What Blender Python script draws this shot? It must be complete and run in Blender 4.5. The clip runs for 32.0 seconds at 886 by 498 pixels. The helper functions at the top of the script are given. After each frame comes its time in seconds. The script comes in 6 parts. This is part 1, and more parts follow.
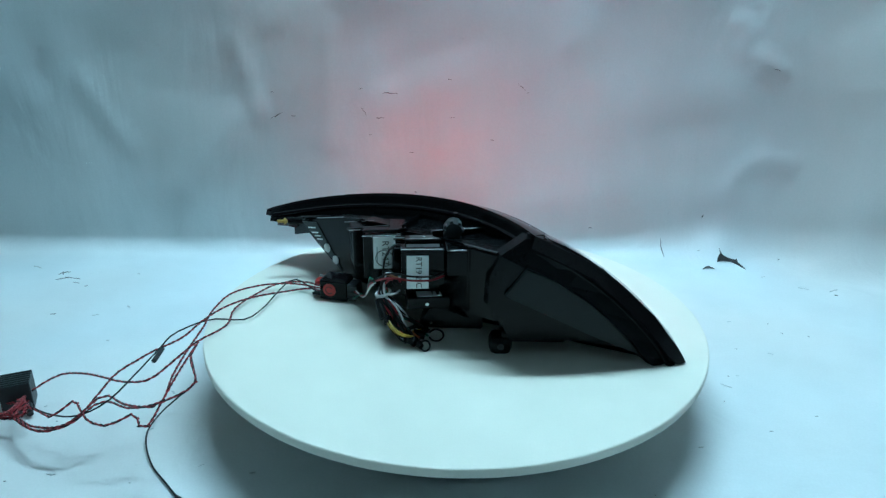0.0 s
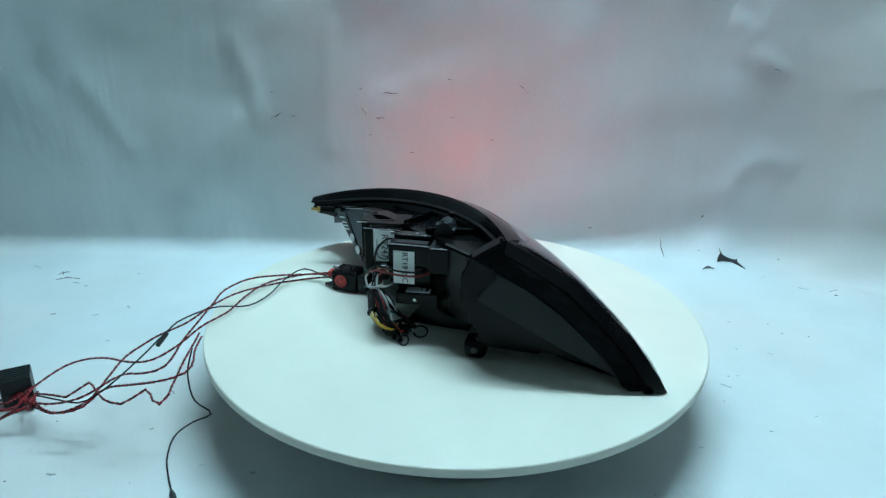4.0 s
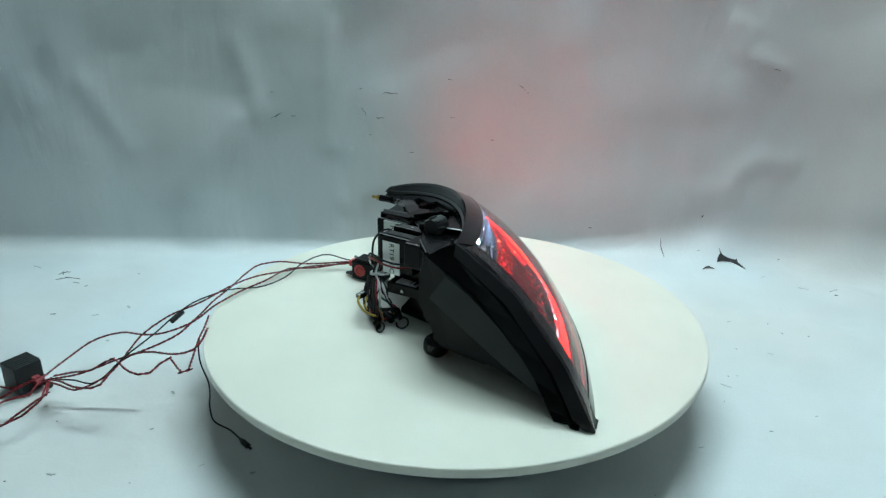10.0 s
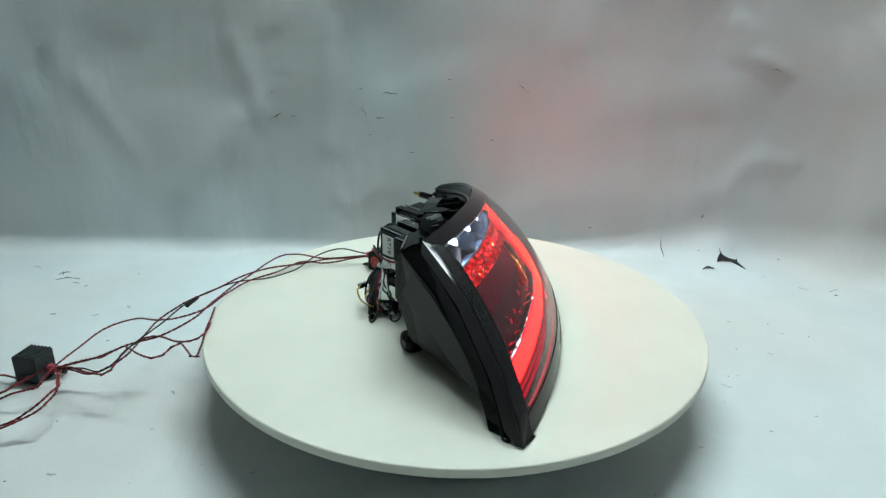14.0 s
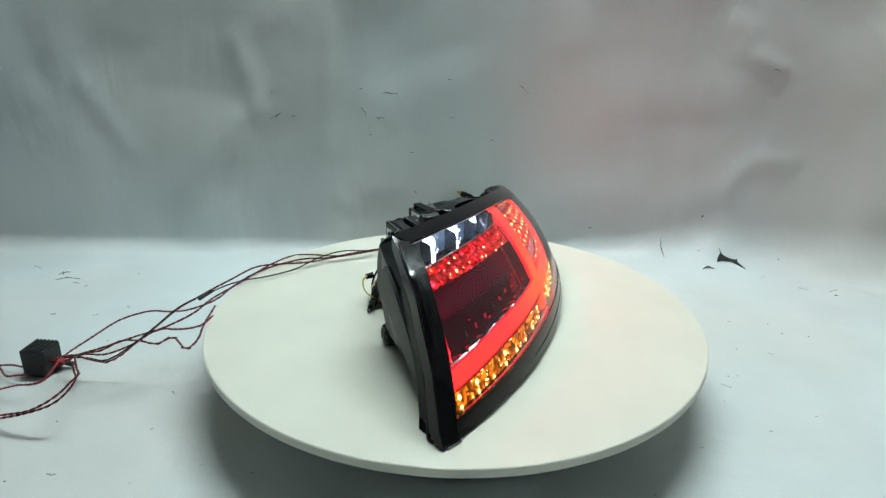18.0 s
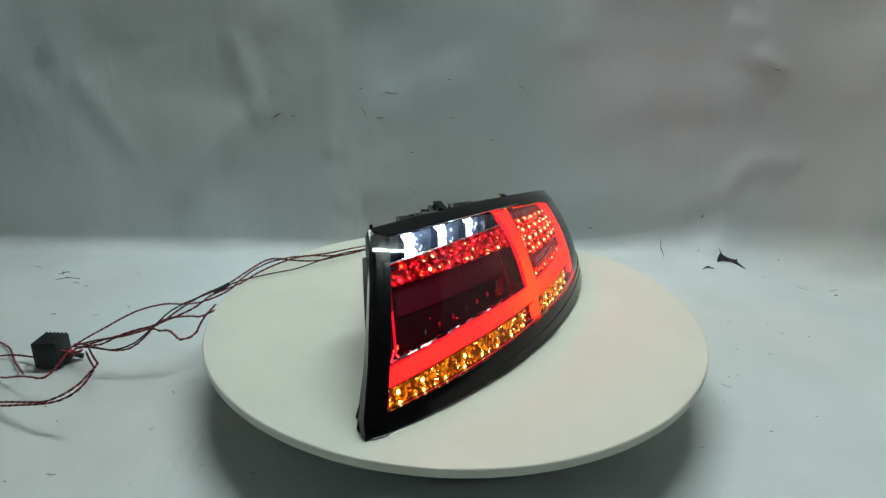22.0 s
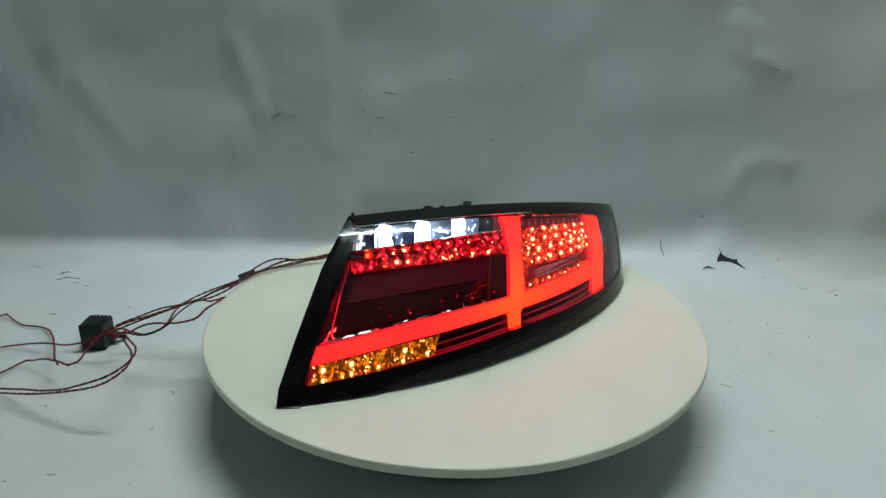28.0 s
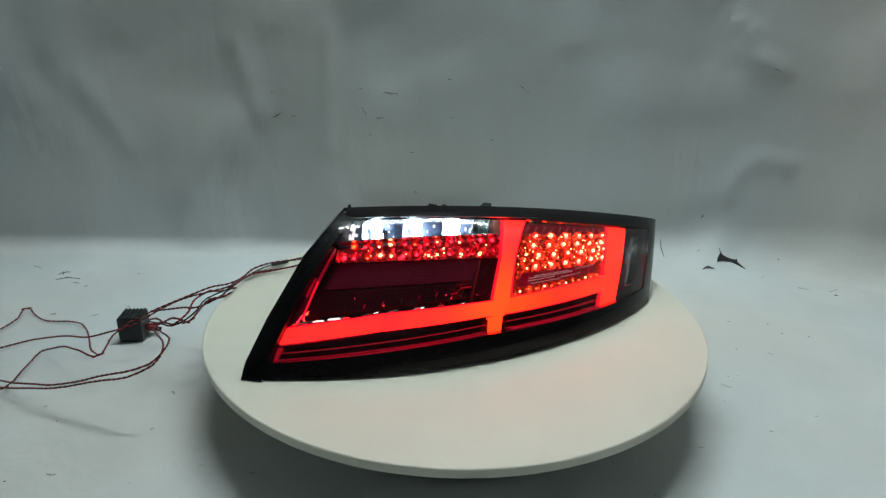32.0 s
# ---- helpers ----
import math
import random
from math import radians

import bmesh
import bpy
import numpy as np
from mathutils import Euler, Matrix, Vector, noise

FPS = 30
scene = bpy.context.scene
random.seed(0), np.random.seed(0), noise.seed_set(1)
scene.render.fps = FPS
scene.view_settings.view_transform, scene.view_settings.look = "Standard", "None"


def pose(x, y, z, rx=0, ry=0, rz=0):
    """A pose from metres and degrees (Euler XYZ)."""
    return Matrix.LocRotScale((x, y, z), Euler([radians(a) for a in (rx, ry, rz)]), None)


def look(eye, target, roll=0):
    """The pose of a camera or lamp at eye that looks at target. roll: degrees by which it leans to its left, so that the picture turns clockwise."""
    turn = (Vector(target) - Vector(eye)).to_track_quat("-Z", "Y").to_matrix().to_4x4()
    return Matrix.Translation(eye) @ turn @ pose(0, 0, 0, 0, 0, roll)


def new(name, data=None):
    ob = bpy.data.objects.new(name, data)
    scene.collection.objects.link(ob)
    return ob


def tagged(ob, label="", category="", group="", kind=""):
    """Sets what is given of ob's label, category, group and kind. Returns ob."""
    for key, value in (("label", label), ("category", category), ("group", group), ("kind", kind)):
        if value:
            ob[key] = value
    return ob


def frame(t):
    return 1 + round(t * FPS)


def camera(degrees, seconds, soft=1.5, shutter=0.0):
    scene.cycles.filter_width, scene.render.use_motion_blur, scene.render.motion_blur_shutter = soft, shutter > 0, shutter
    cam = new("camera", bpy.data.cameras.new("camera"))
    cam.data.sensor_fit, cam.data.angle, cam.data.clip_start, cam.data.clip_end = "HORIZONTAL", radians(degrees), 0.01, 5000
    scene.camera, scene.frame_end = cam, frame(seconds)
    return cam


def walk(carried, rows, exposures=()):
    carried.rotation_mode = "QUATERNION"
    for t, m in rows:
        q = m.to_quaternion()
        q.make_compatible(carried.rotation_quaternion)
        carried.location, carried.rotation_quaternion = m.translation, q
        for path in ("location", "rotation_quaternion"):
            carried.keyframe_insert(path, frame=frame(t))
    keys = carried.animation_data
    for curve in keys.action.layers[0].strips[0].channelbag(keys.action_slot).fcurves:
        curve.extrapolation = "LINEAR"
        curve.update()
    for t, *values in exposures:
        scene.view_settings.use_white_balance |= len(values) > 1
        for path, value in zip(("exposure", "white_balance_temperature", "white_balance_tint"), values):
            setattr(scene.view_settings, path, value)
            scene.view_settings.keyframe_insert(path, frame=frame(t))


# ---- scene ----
# Everything on the turntable is laid out in the disc's own space: its axis is the origin and its top is z = 0.
TOP = 0.07
cam = camera(67.5, 32.0, soft=1.35)
EYE = (-0.0137, -0.6264, TOP + 0.3089)
TILT = radians(20.89)
AIM = (EYE[0], EYE[1] + math.cos(TILT), EYE[2] - math.sin(TILT))
STAND = look(EYE, AIM, 0.865)
walk(cam, [(0.0, STAND), (32.0, STAND)], exposures=[
    (0.0, 0.50, 4420, -16), (6.0, 0.48, 4900, -13), (9.0, 0.46, 5230, -9), (13.0, 0.43, 5660, -4), (16.0, 0.42, 5800, -3), (18.1, 0.42, 5880, -2), (18.9, -0.04, 5920, -2), (24.0, -0.08, 5980, -2), (28.0, -0.16, 5980, -1), (32.0, -0.16, 6000, 0)])

# The disc's turn, in degrees.
SPIN = [(0, 0.0), (3, -11.16), (6, -22.53), (9, -34.1), (12, -45.25), (15, -56.3), (18, -67.4), (21, -78.3),
        (24, -89.1), (27, -99.7), (30, -110.34), (32, -117.5)]


def spin_at(t):
    return float(np.interp(t, [a for a, _ in SPIN], [b for _, b in SPIN]))


# ---- light ----
world = bpy.data.worlds.new("world")
scene.world = world
world.use_nodes = True
world.node_tree.nodes["Background"].inputs[0].default_value = (0.62, 0.72, 0.80, 1)
world.node_tree.nodes["Background"].inputs[1].default_value = 0.05


def area(name, place, target, sx, sy, watts, colour, spread):
    data = bpy.data.lights.new(name, "AREA")
    data.shape, data.size, data.size_y, data.energy, data.color = "RECTANGLE", sx, sy, watts, colour
    data.spread = radians(spread)
    ob = new(name, data)
    ob.matrix_basis = look(place, target)
    return ob


area("strip_light_glow", (0.07, 0.285, 1.275), (0.07, 0.285, 0.0), 0.95, 0.035, 4.95, (0.97, 1.0, 0.955), 175)


# ---- materials ----
def shader(name, colour, rough=0.5, metal=0.0, grain=0.0, scale=200.0, stain=0.0, stain_scale=8.0, bump=0.0, bump_scale=300.0,
           emit=None, strength=0.0, coat=0.0, spec=0.5, emit2=None, emit_scale=20.0, facets=0.0, hub=None):
    """A principled material with grain and stains at two scales, and fine relief."""
    m = bpy.data.materials.new(name)
    m.use_nodes = True
    n, link = m.node_tree.nodes, m.node_tree.links.new
    b = n["Principled BSDF"]
    b.inputs["Base Color"].default_value = (*colour, 1)
    b.inputs["Roughness"].default_value, b.inputs["Metallic"].default_value = rough, metal
    b.inputs["Coat Weight"].default_value, b.inputs["Specular IOR Level"].default_value = coat, spec
    b.inputs["Coat Roughness"].default_value = 0.05
    if emit:
        b.inputs["Emission Color"].default_value, b.inputs["Emission Strength"].default_value = (*emit, 1), strength
    if grain or stain or bump or emit2 or facets:
        where = n.new("ShaderNodeTexCoord")
    if emit2:
        tex, blend_to = n.new("ShaderNodeTexNoise"), n.new("ShaderNodeMix")
        blend_to.data_type = "RGBA"
        tex.inputs["Scale"].default_value, tex.inputs["Detail"].default_value = emit_scale, 2
        span = n.new("ShaderNodeMapRange")
        span.inputs[1].default_value, span.inputs[2].default_value = 0.32, 0.68
        link(where.outputs["Object"], tex.inputs["Vector"])
        link(tex.outputs["Fac"], span.inputs[0])
        link(span.outputs[0], blend_to.inputs[0])
        blend_to.inputs[6].default_value, blend_to.inputs[7].default_value = (*emit, 1), (*emit2, 1)
        link(blend_to.outputs[2], b.inputs["Emission Color"])
    if hub:
        # light guides glow warmer round the joint that feeds them
        far, span, mix = n.new("ShaderNodeVectorMath"), n.new("ShaderNodeMapRange"), n.new("ShaderNodeMix")
        far.operation, far.inputs[1].default_value, mix.data_type = "DISTANCE", hub[0], "RGBA"
        link(where.outputs["Object"], far.inputs[0])
        span.interpolation_type = "SMOOTHSTEP"
        span.inputs[1].default_value, span.inputs[2].default_value = hub[1], hub[2]
        link(far.outputs["Value"], span.inputs[0])
        link(span.outputs[0], mix.inputs[0])
        mix.inputs[6].default_value = (*hub[3], 1)
        link(blend_to.outputs[2], mix.inputs[7])
        link(mix.outputs[2], b.inputs["Emission Color"])
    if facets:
        # emission split into random cells, like LED light caught by facets
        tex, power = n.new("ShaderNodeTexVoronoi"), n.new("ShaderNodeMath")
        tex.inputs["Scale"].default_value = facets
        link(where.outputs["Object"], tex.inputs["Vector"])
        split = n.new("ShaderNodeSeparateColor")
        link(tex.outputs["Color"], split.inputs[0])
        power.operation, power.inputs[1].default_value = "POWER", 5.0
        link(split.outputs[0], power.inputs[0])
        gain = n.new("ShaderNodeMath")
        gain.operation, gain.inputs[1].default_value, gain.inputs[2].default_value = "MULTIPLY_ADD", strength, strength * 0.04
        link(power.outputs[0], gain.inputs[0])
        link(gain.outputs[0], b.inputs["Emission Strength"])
    if grain or stain:
        last = None
        for amount, size, detail in ((grain, scale, 3), (stain, stain_scale, 6)):
            if not amount:
                continue
            tex = n.new("ShaderNodeTexNoise")
            tex.inputs["Scale"].default_value, tex.inputs["Detail"].default_value = size, detail
            link(where.outputs["Object"], tex.inputs["Vector"])
            ramp = n.new("ShaderNodeMapRange")
            ramp.inputs[1].default_value, ramp.inputs[2].default_value = 0.3, 0.7
            ramp.inputs[3].default_value, ramp.inputs[4].default_value = 1 - amount, 1 + amount
            link(tex.outputs["Fac"], ramp.inputs[0])
            mix = n.new("ShaderNodeVectorMath")
            mix.operation = "SCALE"
            if last is None:
                mix.inputs[0].default_value = colour
            else:
                link(last, mix.inputs[0])
            link(ramp.outputs[0], mix.inputs["Scale"])
            last = mix.outputs[0]
        link(last, b.inputs["Base Color"])
    if bump:
        tex = n.new("ShaderNodeTexNoise")
        tex.inputs["Scale"].default_value, tex.inputs["Detail"].default_value = bump_scale, 4
        link(where.outputs["Object"], tex.inputs["Vector"])
        rel = n.new("ShaderNodeBump")
        rel.inputs["Strength"].default_value, rel.inputs["Distance"].default_value = bump, 0.002
        link(tex.outputs["Fac"], rel.inputs["Height"])
        link(rel.outputs[0], b.inputs["Normal"])
    return m


def clear(name, tint, rough=0.012):
    """Thin clear plastic: it lets light straight through and shines more at a slant."""
    m = bpy.data.materials.new(name)
    m.use_nodes = True
    n, link = m.node_tree.nodes, m.node_tree.links.new
    n.remove(n["Principled BSDF"])
    clear_part, shine, mix, slant, power, gain = (n.new(k) for k in ("ShaderNodeBsdfTransparent", "ShaderNodeBsdfGlossy", "ShaderNodeMixShader", "ShaderNodeLayerWeight", "ShaderNodeMath", "ShaderNodeMath"))
    clear_part.inputs[0].default_value = (*tint, 1)
    shine.inputs["Roughness"].default_value, slant.inputs[0].default_value = rough, 0.5
    power.operation, power.inputs[1].default_value = "POWER", 4.0
    gain.operation, gain.inputs[1].default_value, gain.inputs[2].default_value = "MULTIPLY_ADD", 0.85, 0.024
    link(slant.outputs["Facing"], power.inputs[0])
    link(power.outputs[0], gain.inputs[0])
    link(gain.outputs[0], mix.inputs[0])
    link(clear_part.outputs[0], mix.inputs[1])
    link(shine.outputs[0], mix.inputs[2])
    link(mix.outputs[0], n["Material Output"].inputs[0])
    return m


def paper_material():
    """Satin paper: stains, upright sheen bands painted into the colour, crumples and creases as fine relief."""
    m = bpy.data.materials.new("backdrop_paper")
    m.use_nodes = True
    n, link = m.node_tree.nodes, m.node_tree.links.new
    b = n["Principled BSDF"]
    where = n.new("ShaderNodeTexCoord")

    def noise_at(scale, detail, stretch, rough=0.5, twist=0.0):
        place, tex = n.new("ShaderNodeMapping"), n.new("ShaderNodeTexNoise")
        place.inputs["Scale"].default_value = stretch
        tex.inputs["Scale"].default_value, tex.inputs["Detail"].default_value = scale, detail
        tex.inputs["Roughness"].default_value, tex.inputs["Distortion"].default_value = rough, twist
        link(where.outputs["Object"], place.inputs["Vector"])
        link(place.outputs[0], tex.inputs["Vector"])
        return tex.outputs["Fac"]

    def ranged(socket, lo, hi, a=0.3, c=0.7):
        r = n.new("ShaderNodeMapRange")
        for k, value in enumerate((a, c, lo, hi)):
            r.inputs[k + 1].default_value = value
        link(socket, r.inputs[0])
        return r.outputs[0]

    def maths(kind, x, y):
        k = n.new("ShaderNodeMath")
        k.operation = kind
        for slot, value in zip(k.inputs, (x, y)):
            if isinstance(value, float):
                slot.default_value = value
            else:
                link(value, slot)
        return k.outputs[0]
    # the second noise paints upright bands of sheen into the tone
    tone = maths("MULTIPLY", ranged(noise_at(3.0, 5, (1, 1, 1)), 0.93, 1.06), ranged(noise_at(5.0, 3, (1.6, 1.6, 0.25)), 0.95, 1.05))
    tone = maths("MULTIPLY", tone, ranged(noise_at(420.0, 3, (1, 1, 1)), 0.975, 1.025))
    tone = maths("MULTIPLY", tone, ranged(noise_at(38.0, 6, (1, 1, 1), 0.7), 1.0, 0.86, 0.66, 0.80))
    colour = n.new("ShaderNodeVectorMath")
    colour.operation = "SCALE"
    hue = n.new("ShaderNodeMix")
    hue.data_type = "RGBA"
    link(ranged(noise_at(2.6, 2, (1, 1, 0.6), 0.4), 0.0, 1.0, 0.36, 0.64), hue.inputs[0])
    hue.inputs[6].default_value, hue.inputs[7].default_value = (0.70, 0.69, 0.665, 1), (0.655, 0.70, 0.715, 1)
    link(hue.outputs[2], colour.inputs[0])
    link(tone, colour.inputs["Scale"])
    link(colour.outputs[0], b.inputs["Base Color"])
    link(ranged(noise_at(6.0, 4, (1, 1, 0.5)), 0.32, 0.55), b.inputs["Roughness"])
    crease = n.new("ShaderNodeTexVoronoi")
    crease.feature = "DISTANCE_TO_EDGE"
    crease.inputs["Scale"].default_value = 3.6
    bent = n.new("ShaderNodeVectorMath")
    bent.operation = "MULTIPLY_ADD"
    waver = n.new("ShaderNodeTexNoise")
    waver.inputs["Scale"].default_value = 4.0
    link(where.outputs["Object"], waver.inputs["Vector"])
    bent.inputs[1].default_value = (0.35, 0.35, 0.35)
    link(waver.outputs["Color"], bent.inputs[0])
    link(where.outputs["Object"], bent.inputs[2])
    link(bent.outputs[0], crease.inputs["Vector"])
    fold = maths("MULTIPLY", ranged(crease.outputs["Distance"], 0.0, 1.0, 0.0, 0.12), 0.035)
    high = maths("ADD", maths("MULTIPLY", noise_at(7.0, 4, (1.4, 1.4, 0.45), 0.5, 0.6), 1.0), fold)
    high = maths("ADD", high, maths("MULTIPLY", noise_at(26.0, 4, (1, 1, 1)), 0.10))
    relief = n.new("ShaderNodeBump")
    relief.inputs["Strength"].default_value, relief.inputs["Distance"].default_value = 0.42, 0.008
    link(high, relief.inputs["Height"])
    link(relief.outputs[0], b.inputs["Normal"])
    return m


M = dict(
    paper=paper_material(),
    room=shader("room_paint", (0.21, 0.21, 0.21), 0.8, grain=0.03, stain=0.08, stain_scale=2),
    board=shader("white_laminate", (0.71, 0.70, 0.61), 0.45, grain=0.015, scale=700, stain=0.04, stain_scale=11, bump=0.03, bump_scale=250),
    base=shader("dark_base", (0.02, 0.02, 0.02), 0.5, grain=0.1, stain=0.1),
    gloss=shader("black_gloss", (0.006, 0.005, 0.006), 0.12, grain=0.1, scale=400, spec=0.22, bump=0.02, bump_scale=60),
    housing=shader("black_plastic", (0.0026, 0.0028, 0.0032), 0.22, spec=0.15, grain=0.15, scale=500, stain=0.2, stain_scale=25, bump=0.08, bump_scale=500),
    side=shader("smooth_black_side", (0.0030, 0.0035, 0.0040), 0.26, spec=0.15, grain=0.15, scale=500, stain=0.2, stain_scale=25, bump=0.05, bump_scale=400),
    edge_highlight=shader("shiny_black_edge", (0.02, 0.021, 0.022), 0.10, spec=1.0, coat=1.0, grain=0.1),
    matt=shader("textured_plastic", (0.014, 0.017, 0.018), 0.42, spec=0.35, grain=0.2, scale=900, stain=0.15, stain_scale=20, bump=0.15, bump_scale=900),
    plate=shader("dull_side_plate", (0.0115, 0.0140, 0.0150), 0.45, spec=0.25, grain=0.2, scale=900, stain=0.15, stain_scale=20, bump=0.12, bump_scale=900),
    tub=shader("tub_plastic", (0.014, 0.003, 0.005), 0.45, spec=0.2, grain=0.2, stain=0.2, stain_scale=30),
    panel=shader("smoked_red_panel", (0.036, 0.003, 0.008), 0.35, spec=0.08, grain=0.12, scale=150, stain=0.3, stain_scale=18),
    red=shader("red_light_bar", (0.25, 0.01, 0.01), 0.3, emit=(1.0, 0.0015, 0.0040), emit2=(1.0, 0.0045, 0.0030), emit_scale=22, strength=8.0, hub=((0.0462, 0.0698, 0.04), 0.006, 0.075, (1.0, 0.0165, 0.0012)), grain=0.05, stain=0.05),
    orange=shader("orange_light_bar", (0.25, 0.02, 0.01), 0.3, emit=(1.0, 0.0045, 0.0026), emit2=(1.0, 0.0092, 0.0016), emit_scale=22, strength=6.5, hub=((0.0462, 0.0698, 0.04), 0.006, 0.075, (1.0, 0.0165, 0.0012)), grain=0.05, stain=0.05),
    dim=shader("dim_red_lens", (0.24, 0.006, 0.020), 0.2, emit=(1.0, 0.002, 0.030), strength=0.32, stain=0.4, stain_scale=60),
    line=shader("red_line", (0.24, 0.006, 0.020), 0.2, emit=(1.0, 0.003, 0.035), strength=0.42, stain=0.5, stain_scale=90),
    dot=shader("red_led", (0.4, 0.02, 0.02), 0.2, emit=(1.0, 0.012, 0.034), strength=8.0),
    hot=shader("orange_led", (0.4, 0.1, 0.02), 0.2, emit=(1.0, 0.052, 0.010), strength=9.0),
    core=shader("led_core", (0.8, 0.5, 0.2), 0.2, emit=(1.0, 0.45, 0.16), strength=12.0),
    # reflectors glow themselves, in place of LED light caught by their facets
    cup=shader("red_cup_glow", (0.35, 0.012, 0.014), 0.12, metal=0.5, emit=(1.0, 0.005, 0.016), strength=1.4, facets=330, stain=0.6, stain_scale=120),
    brake_cup=shader("brake_cup_glow", (0.35, 0.02, 0.012), 0.12, metal=0.5, emit=(1.0, 0.038, 0.008), strength=2.3, facets=420, stain=0.6, stain_scale=120),
    brake_hot=shader("brake_led", (0.4, 0.1, 0.02), 0.2, emit=(1.0, 0.0052, 0.0042), strength=76.0),
    # weak emission in place of red light on unlit parts
    faint=shader("faint_part_glow", (0.10, 0.006, 0.010), 0.25, emit=(1.0, 0.006, 0.012), strength=0.05, stain=0.6, stain_scale=200),
    rib_lit=shader("lit_red_edge", (0.30, 0.008, 0.012), 0.2, emit=(1.0, 0.003, 0.026), strength=1.3, stain=0.4, stain_scale=90),
    # reflecting ribs emit, in place of LED light they throw back
    rib=shader("red_rib_glow", (0.30, 0.008, 0.012), 0.15, emit=(1.0, 0.006, 0.012), strength=1.4, facets=240, stain=0.4, stain_scale=90),
    white=shader("white_led", (0.9, 0.9, 0.9), 0.2, emit=(0.86, 0.94, 1.0), strength=22.0),
    chrome=shader("chrome", (0.80, 0.82, 0.85), 0.10, metal=1.0, stain=0.08, stain_scale=60),
    amber=shader("amber_led", (0.10, 0.018, 0.002), 0.15, emit=(1.0, 0.19, 0.001), strength=3.4, facets=420, stain=0.6, stain_scale=160),
    amber_core=shader("amber_core", (0.7, 0.4, 0.1), 0.2, emit=(1.0, 0.62, 0.16), strength=8.0),
    amber_ring=shader("amber_ring", (0.6, 0.3, 0.02), 0.2, emit=(1.0, 0.27, 0.003), strength=4.0, facets=700),
    clear=clear("smoked_clear_lens", (0.88, 0.87, 0.88)),
    # blue base colour stands in for reflected room light and LED haze
    tray=shader("blue_haze_tray", (0.21, 0.26, 0.40), 0.28, metal=0.20, stain=0.45, stain_scale=70, bump=0.5, bump_scale=160),
    sticker_paper=shader("worn_sticker", (0.030, 0.036, 0.038), 0.5, grain=0.05, stain=0.15, stain_scale=60),
    tray_wall=shader("dark_chrome", (0.25, 0.26, 0.28), 0.25, metal=1.0, stain=0.1),
    tube=shader("lit_tube", (0.9, 0.9, 0.9), 0.4, emit=(0.97, 1.0, 0.955), strength=90.0),
    # emits to paint white LED glints on reflecting parts
    chip=shader("glint_glow", (0.8, 0.8, 0.8), 0.2, emit=(1.0, 0.85, 0.80), strength=1.6),
    # faint emission stands in for red light falling on the panel
    wine=shader("wine_panel_glow", (0.075, 0.003, 0.014), 0.4, spec=0.06, emit=(1.0, 0.01, 0.10), strength=0.022, grain=0.15, scale=400, stain=0.3, stain_scale=22),
    # pocket's emission imitates the LED light inside it
    tick_red=shader("red_pocket_glow", (0.10, 0.003, 0.014), 0.35, spec=0.1, emit=(1.0, 0.004, 0.045), strength=0.14, stain=0.5, stain_scale=60),
    # trim and ticks glow a little, to look lit
    pale=shader("pale_facet_glow", (0.75, 0.55, 0.55), 0.2, emit=(1.0, 0.45, 0.45), strength=0.35),
    label=shader("label_paper", (0.86, 0.87, 0.86), 0.5, grain=0.02, stain=0.05, stain_scale=40),
    ink=shader("black_ink", (0.01, 0.01, 0.01), 0.5),
    grey_ink=shader("grey_ink", (0.25, 0.30, 0.30), 0.5),
    brass=shader("brass", (0.45, 0.32, 0.09), 0.3, metal=1.0, stain=0.1),
    steel=shader("steel", (0.6, 0.6, 0.6), 0.25, metal=1.0, stain=0.1),
    wire_red=shader("red_wire", (0.22, 0.008, 0.015), 0.4, grain=0.1, stain=0.15, stain_scale=60),
    wire_black=shader("black_wire", (0.007, 0.007, 0.007), 0.5, spec=0.2, grain=0.1, stain=0.15, stain_scale=60),
    wire_white=shader("white_wire", (0.60, 0.60, 0.58), 0.4),
    wire_green=shader("green_wire", (0.01, 0.10, 0.05), 0.4),
    wire_yellow=shader("yellow_wire", (0.40, 0.29, 0.03), 0.4),
    wire_brown=shader("brown_wire", (0.22, 0.08, 0.02), 0.4),
    sticker=shader("red_sticker", (0.45, 0.02, 0.02), 0.4, stain=0.1),
    soft_scuff=shader("grey_scuff", (0.28, 0.285, 0.285), 0.8),
    faint_scuff=shader("pale_scuff", (0.48, 0.50, 0.50), 0.8),
    scuff=shader("dark_scuff", (0.10, 0.105, 0.105), 0.8),
    scratch=shader("pale_scratch", (0.72, 0.75, 0.75), 0.6),
)


# ---- building ----
def thing(name, label, category, group="", kind=""):
    return tagged(new(name), label, category, group, kind)


def mesh_of(bm, name, smooth=False):
    data = bpy.data.meshes.new(name)
    bmesh.ops.recalc_face_normals(bm, faces=bm.faces)
    bm.to_mesh(data)
    bm.free()
    if smooth:
        for f in data.polygons:
            f.use_smooth = True
        data.set_sharp_from_angle(angle=radians(38))
    return data


def part(name, bm, material, parent, label="", smooth=False):
    """Links a bmesh as one mesh object under a thing or a part."""
    data = mesh_of(bm, name, smooth)
    data.materials.append(material)
    ob = new(name, data)
    ob.parent = parent
    if label:
        ob["label"] = label
    return ob


